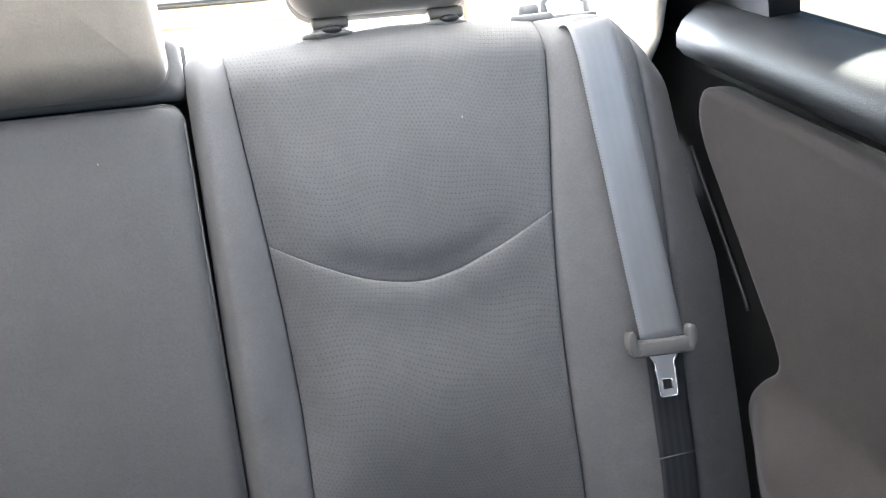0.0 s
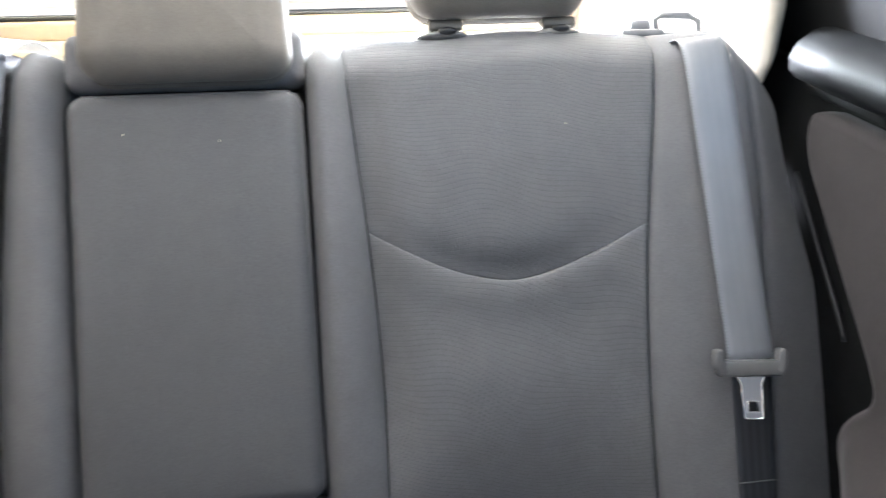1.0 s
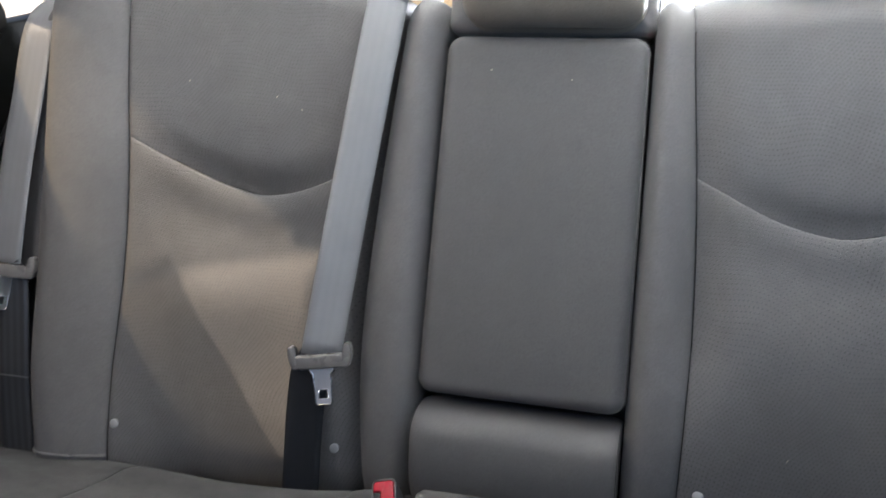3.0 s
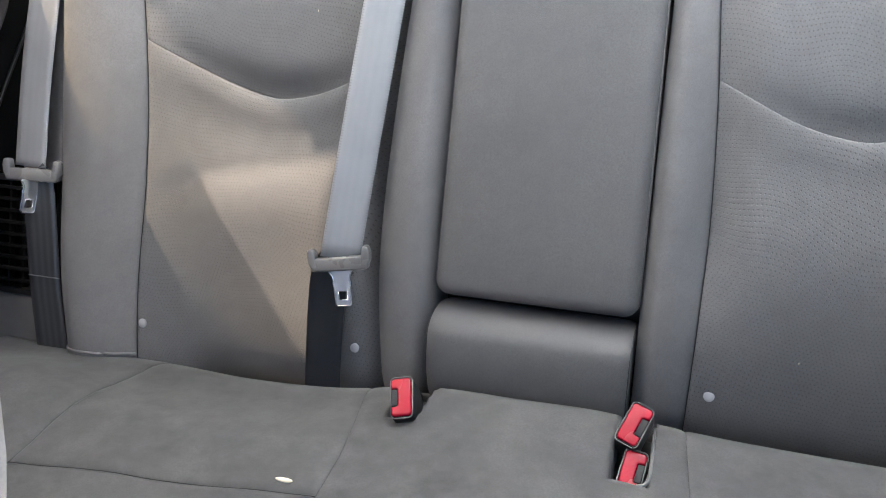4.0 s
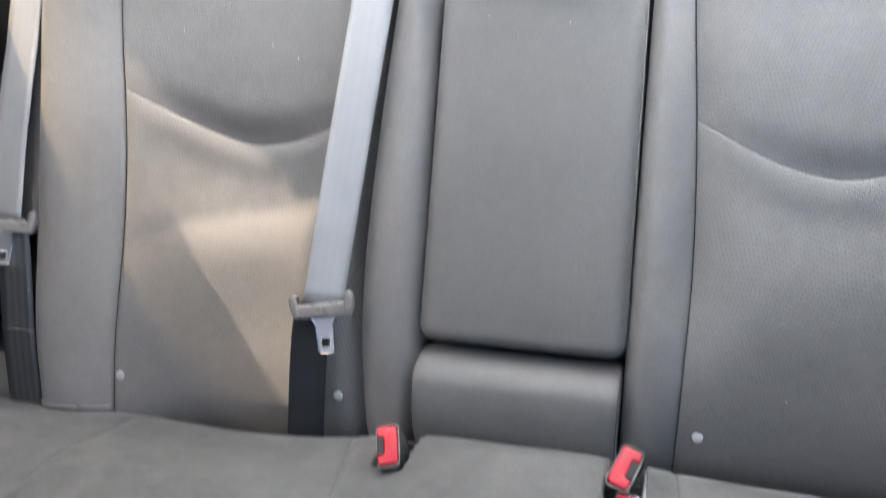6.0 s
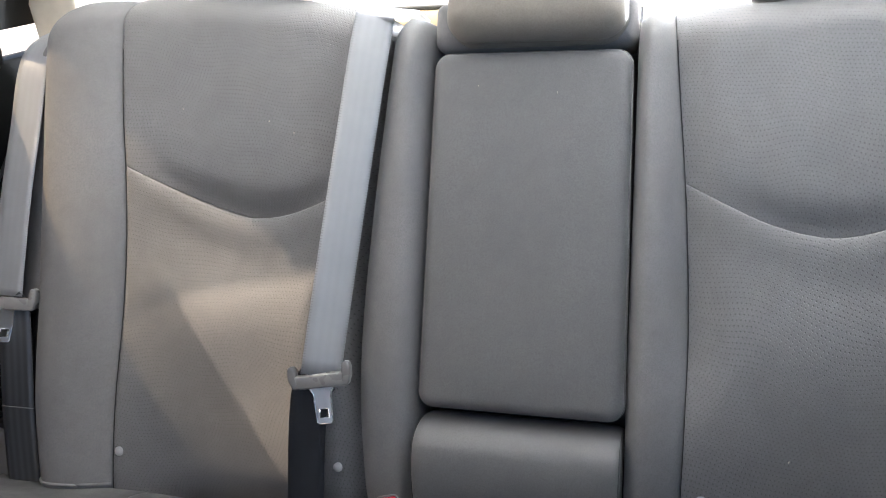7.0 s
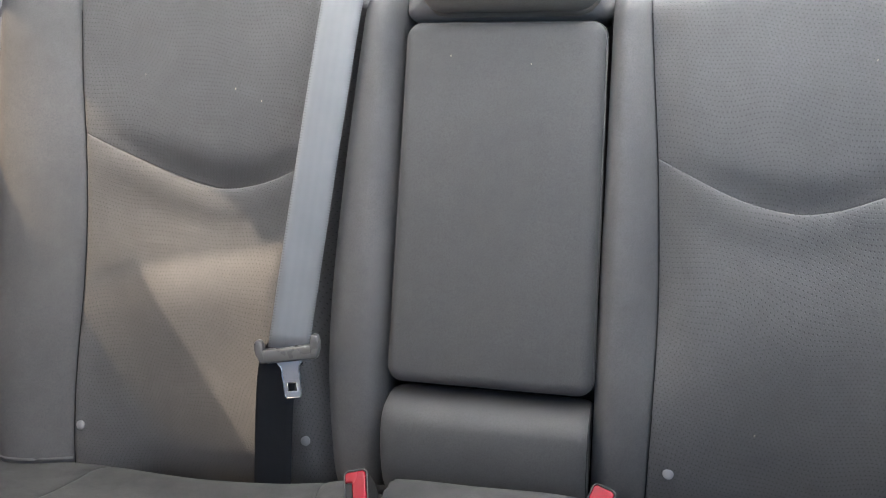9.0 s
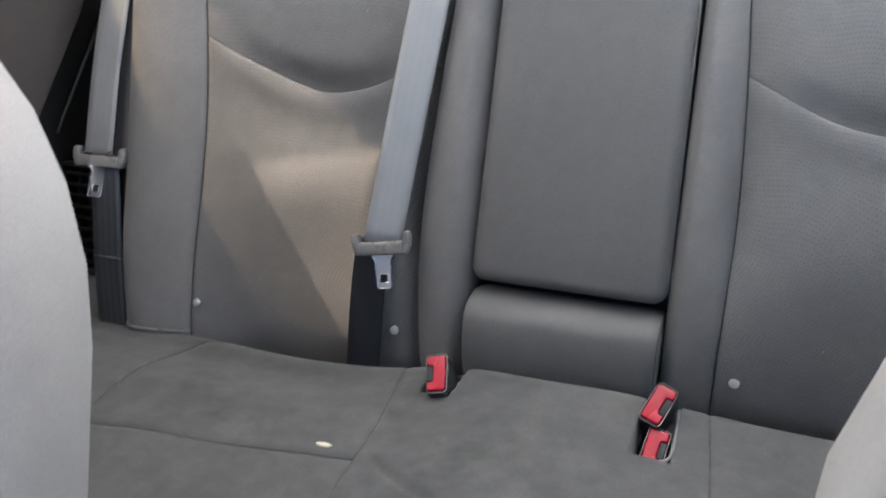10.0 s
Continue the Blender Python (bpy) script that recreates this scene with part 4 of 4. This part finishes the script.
def buckle(centre, tilt_x, turn, lean, label, height=0.07, slim=1.0):
    """Black buckle housing with a red release button round a dark slot, on its upper end."""
    m = C @ Matrix.Translation(centre) @ Matrix.Rotation(radians(tilt_x), 4, "X") @ Matrix.Rotation(radians(lean), 4, "Y") @ Matrix.Rotation(radians(turn), 4, "Z")
    b = thing("seat_belt_buckle", label, "belt buckle", m @ Matrix.Diagonal((slim, slim, 1, 1)), "rear belt buckles")
    bm = cushion_block(0.0300, 0.0285, 0.056, 0.006, [(0.0, height * 0.5), (0.0, 0.006), (0.0008, 0.002), (0.003, 0.0)], height)
    bm.transform(Matrix.Translation((0, 0, 0)) @ Matrix.Rotation(radians(-90), 4, "X"))
    ys = [v.co.y for v in bm.verts]
    off = -(min(ys) + max(ys)) / 2
    for v in bm.verts:
        v.co.y += off
    part("housing", bm, BLACK, b, "black plastic housing")
    # C-shaped red button, 3 mm proud, open to one side
    out = [(-0.0100, -0.0249), (0.0100, -0.0249), (0.0131, -0.0217), (0.0131, -0.0122), (0.0059, -0.0114), (0.0047, -0.0100), (0.0047, 0.0100), (0.0059, 0.0114), (0.0131, 0.0122), (0.0131, 0.0217), (0.0100, 0.0249), (-0.0100, 0.0249), (-0.0129, 0.0217), (-0.0129, -0.0217)]
    bm = bmesh.new()
    lo = [bm.verts.new((x, y, -0.004)) for x, y in out]
    hi = [bm.verts.new((x, y, 0.0036)) for x, y in out]
    for i in range(len(out)):
        j = (i + 1) % len(out)
        bm.faces.new((lo[i], lo[j], hi[j], hi[i]))
    bm.faces.new(hi)
    bm.faces.new(lo[::-1])
    bmesh.ops.recalc_face_normals(bm, faces=bm.faces)
    bmesh.ops.bevel(bm, geom=[e for e in bm.edges if e.verts[0].co.z > 0 and e.verts[1].co.z > 0], offset=0.0026, segments=4, profile=0.5, affect="EDGES")
    part("release_button", bm, RED, b, "glossy red release button")
    part("slot", box((0.0085, 0.022, 0.004), (0.0090, 0, 0.0002), 0.001), THREAD, b, "dark tongue slot")
    edge = [(x, z - 0.0273, 0.0006) for x, z in rounded_outline(0.0290, 0.0280, 0.0546, 0.0062, 0.0, 6)]
    part("rim", tube(edge + edge[:1], 0.0008, 6), BRACKET, b, "thin pale grey rim")


def side_vent():
    vent = thing("side_vent", "black slatted air intake beside the rear seat", "vent", B @ Matrix.Translation((-0.730, -0.012, 0.004)))
    part("backing", box((0.13, 0.01, 0.165), (0, 0.035, 0), 0.002), BLACK, vent)
    for sx in (-0.064, 0.064):
        part("frame_bar", box((0.008, 0.03, 0.165), (sx, 0.012, 0), 0.002), BLACK, vent)
    for sz in (-0.080, 0.080):
        part("frame_bar", box((0.13, 0.03, 0.008), (0, 0.012, sz), 0.002), BLACK, vent)
    slat = box((0.122, 0.012, 0.0045), (0, 0, 0), 0.001)
    first = part("slat", slat, VINYL, vent)
    first.location = (0, 0.008, -0.066)
    for k in range(1, 9):
        s = new("slat", first.data)
        s.parent, s.location = vent, (0, 0.008, -0.066 + 0.0165 * k)
    upright = part("divider", box((0.004, 0.010, 0.158), (0, 0.014, 0), 0.001), VINYL, vent)
    upright.location = (-0.03, 0, 0)
    for x in (-0.005, 0.02, 0.045):
        s = new("divider", upright.data)
        s.parent, s.location = vent, (x, 0, 0)
    skirt = pad(lambda w: -0.800, lambda w: -0.655, lambda x: -0.20, lambda x: -0.080, lambda x, w: -0.010, 0.06, 8, 10, 0.003, 0.004)
    tagged(part("side_trim_lower", skirt, CLOTH, None), "grey side trim below the air intake", "trim", kind="structure").matrix_world = B


def top_brackets():
    """Seat release lever and belt guide on the seat's top edge."""
    lever = thing("release_lever", "grey plastic seat release lever on the seat top", "lever", B @ Matrix.Translation((0.505, 0.06, 0.488)))
    part("bezel", box((0.052, 0.05, 0.010), (0, 0, -0.004), 0.004), BRACKET, lever)
    part("knob", box((0.026, 0.022, 0.016), (0.002, -0.004, 0.007), 0.006), BRACKET, lever)
    guide = thing("belt_guide", "grey plastic belt guide on the seat shoulder", "belt guide", B @ Matrix.Translation((0.560, 0.075, 0.490)))
    part("plate", box((0.065, 0.04, 0.008), (0, 0, -0.004), 0.003), BRACKET, guide)
    loop = [(-0.024, 0, 0.0), (-0.026, 0, 0.018), (-0.016, 0.004, 0.026), (0.018, 0.004, 0.024), (0.028, 0, 0.016), (0.027, 0, 0.0)]
    part("loop", tube(loop, 0.0045, 10), BRACKET, guide)


def front_seat(xc, width, y0, top, margin, label):
    m = Matrix.Translation((xc, y0, 0.38)) @ Matrix.Rotation(radians(-22), 4, "X")
    seat = thing("front_seat", label, "car seat", m, "front seats")
    h = (top - 0.38) / math.cos(radians(22))
    bm = cushion_block(width * 0.98, width, h, 0.16, round_profile(0.040, -0.045, -0.010, 0.045), 0.06)
    part("backrest", bm, FRONT_CLOTH, seat)
    bm = cushion_block(width - margin, width - margin, h - margin, 0.125, round_profile(0.010, -0.0465, 0.004, 0.04), 0.0)
    bm.transform(Matrix.Translation((0, 0, 0.05)))
    part("insert", bm, FRONT_PUNCHED, seat, "punched cloth insert")
    pts = [(x, -0.0470, z + 0.045) for x, z in rounded_outline(width - margin + 0.002, width - margin + 0.002, h - margin + 0.002, 0.126, 0, 12)]
    part("seam", tube(pts + pts[:1], 0.0009, 6), THREAD, seat)
    base = box((width, 0.50, 0.14), (0, -0.22, -0.075), 0.05, 5)
    base.transform(Matrix.Rotation(radians(30), 4, "X"))
    part("cushion", base, FRONT_CLOTH, seat)
    shell = cushion_block(width * 0.90, width * 0.92, h - 0.05, 0.14, [(0.0, -0.060), (0.02, -0.068)], -0.05)
    shell.transform(Matrix.Scale(-1, 4, (0, 1, 0)))
    part("back_panel", shell, BLACK, seat, "black plastic back panel")
    foot = box((width - 0.1, 0.40, 0.30), (0, 0, 0), 0.02)
    foot.transform(m.inverted() @ Matrix.Translation((xc, y0 - 0.20, 0.15)))
    part("mount", foot, BLACK, seat)


car_shell()
rear_door(1, False)
rear_door(-1, True)
pillar_trim(1)
pillar_trim(-1)
backrest(1)
backrest(-1)
centre_armrest()
seat_cushion()
headrest("wide beige grey headrest sunk on the middle seat", 0.006, 0.437, 0.214, 0.150, 0.010, ())
headrest("beige grey headrest raised on two steel posts", 0.339, 0.505, 0.200, 0.150, 0.045, (-0.062, 0.066))
headrest("beige grey headrest raised on posts in the sunlit seat", -0.376, 0.540, 0.200, 0.150, 0.045, (-0.073, 0.074))
seat_belt("grey centre seat belt hanging over the seatback", [(-0.182, 0.11, 0.502), (-0.184, 0.045, 0.498), (-0.187, -0.010, 0.474), (-0.191, -0.022, 0.440), (-0.211, -0.030, 0.24), (-0.231, -0.036, 0.030)],
          [(-0.233, -0.034, 0.028), (-0.241, -0.031, 0.018), (-0.248, -0.027, 0.0), (-0.254, -0.016, -0.05), (-0.259, -0.001, -0.12), (-0.262, 0.012, -0.19)],
          (-0.231, -0.036, 0.028), 9.5, 4, (0.048, 0.048), None, 6, 0, 0.50, SHADED_LAP_WEB)
seat_belt("grey seat belt hanging down the side bolster", [(0.541, 0.11, 0.450), (0.543, 0.056, 0.463), (0.5455, 0.013, 0.465), (0.548, -0.024, 0.449), (0.5565, -0.035, 0.32), (0.563, -0.040, 0.22), (0.570, -0.045, 0.118)],
          [(0.570, -0.043, 0.115), (0.574, -0.036, 0.095), (0.576, -0.031, 0.03), (0.577, -0.029, -0.03), (0.578, -0.02, -0.10), (0.580, -0.01, -0.19)],
          (0.567, -0.046, 0.114), -3, 2, (0.049, 0.043), (0.5765, -0.0298, -0.012), pitch=12)
seat_belt("grey outer seat belt hanging beside the air intake", [(-0.705, 0.10, 0.50), (-0.690, 0.04, 0.485), (-0.674, -0.03, 0.43), (-0.668, -0.050, 0.325), (-0.674, -0.054, 0.22), (-0.677, -0.056, 0.105)],
          [(-0.677, -0.054, 0.10), (-0.670, -0.050, 0.085), (-0.665, -0.047, 0.03), (-0.660, -0.042, -0.05), (-0.655, -0.034, -0.12), (-0.652, -0.02, -0.20)],
          (-0.670, -0.058, 0.098), 1, 2, (0.049, 0.049), (-0.6605, -0.0428, -0.043), 12, 64)
buckle((-0.113, -0.072, 0.030), 36, 196, 0, "black seat belt buckle with red button upright in the cushion", 0.07, 0.87)
buckle((0.1375, -0.050, 0.030), 38, -20, 0, "black seat belt buckle with red button leaning in its slot", 0.07, 0.86)
buckle((0.1405, -0.083, -0.005), 34, -8, 0, "black seat belt buckle with red button sunk in the slot", 0.07, 0.86)
side_vent()
top_brackets()
front_seat(-0.2755, 0.46, -0.885, 0.990, 0.078, "pale grey cloth front seat with punched insert")
front_seat(0.438, 0.44, -0.965, 1.022, 0.16, "pale grey cloth front seat beside the rear door")


def crumb():
    bm = bmesh.new()
    bmesh.ops.create_icosphere(bm, subdivisions=2, radius=1)
    for v in bm.verts:
        k = 1 + 0.25 * noise.noise(v.co * 2)
        v.co = Vector((v.co.x * 0.010 * k, v.co.y * 0.003 * k, v.co.z * 0.0016 * k))
    ob = tagged(part("paper_scrap", bm, CRUMB), "small pale scrap lying on the seat cushion", "scrap")
    ob.matrix_world = C @ Matrix.Translation((-0.192, -0.203, cush_h(-0.192, -0.203) + 0.001))


crumb()


def lint():
    """Short pale fibres caught on the upholstery."""
    bm = bmesh.new()
    spots = [(0.400, 0.380), (0.035, 0.375), (-0.060, 0.385), (-0.335, 0.345), (-0.300, 0.330), (0.300, -0.030), (-0.455, 0.360)]
    for x, w in spots:
        centre = B @ Vector((x, -0.06, w))
        way = (B.to_3x3() @ Vector((0, 1, 0))).normalized()
        hit, place, normal, _, _, _ = scene.ray_cast(bpy.context.evaluated_depsgraph_get(), centre, way)
        if not hit:
            continue
        along = (B.to_3x3() @ Vector((random.uniform(-0.6, 0.6), 0, 1))).normalized()
        across = along.cross(normal).normalized()
        long, thin = random.uniform(0.0009, 0.0015), 0.00024
        ring = [place + normal * 0.0006 + along * (a * long) + across * (b * thin + 0.0004 * a * a) for a, b in ((-1, 0), (-0.4, -1), (0.4, -1), (1, 0), (0.4, 1), (-0.4, 1))]
        low = [bm.verts.new(v - normal * 0.0006) for v in ring]
        top = [bm.verts.new(v) for v in ring]
        bm.faces.new(top)
        for i in range(6):
            bm.faces.new((low[i], low[(i + 1) % 6], top[(i + 1) % 6], top[i]))
    tagged(part("lint", bm, CRUMB), "pale lint fibres scattered over the seatbacks", "lint", kind="stuff")


lint()
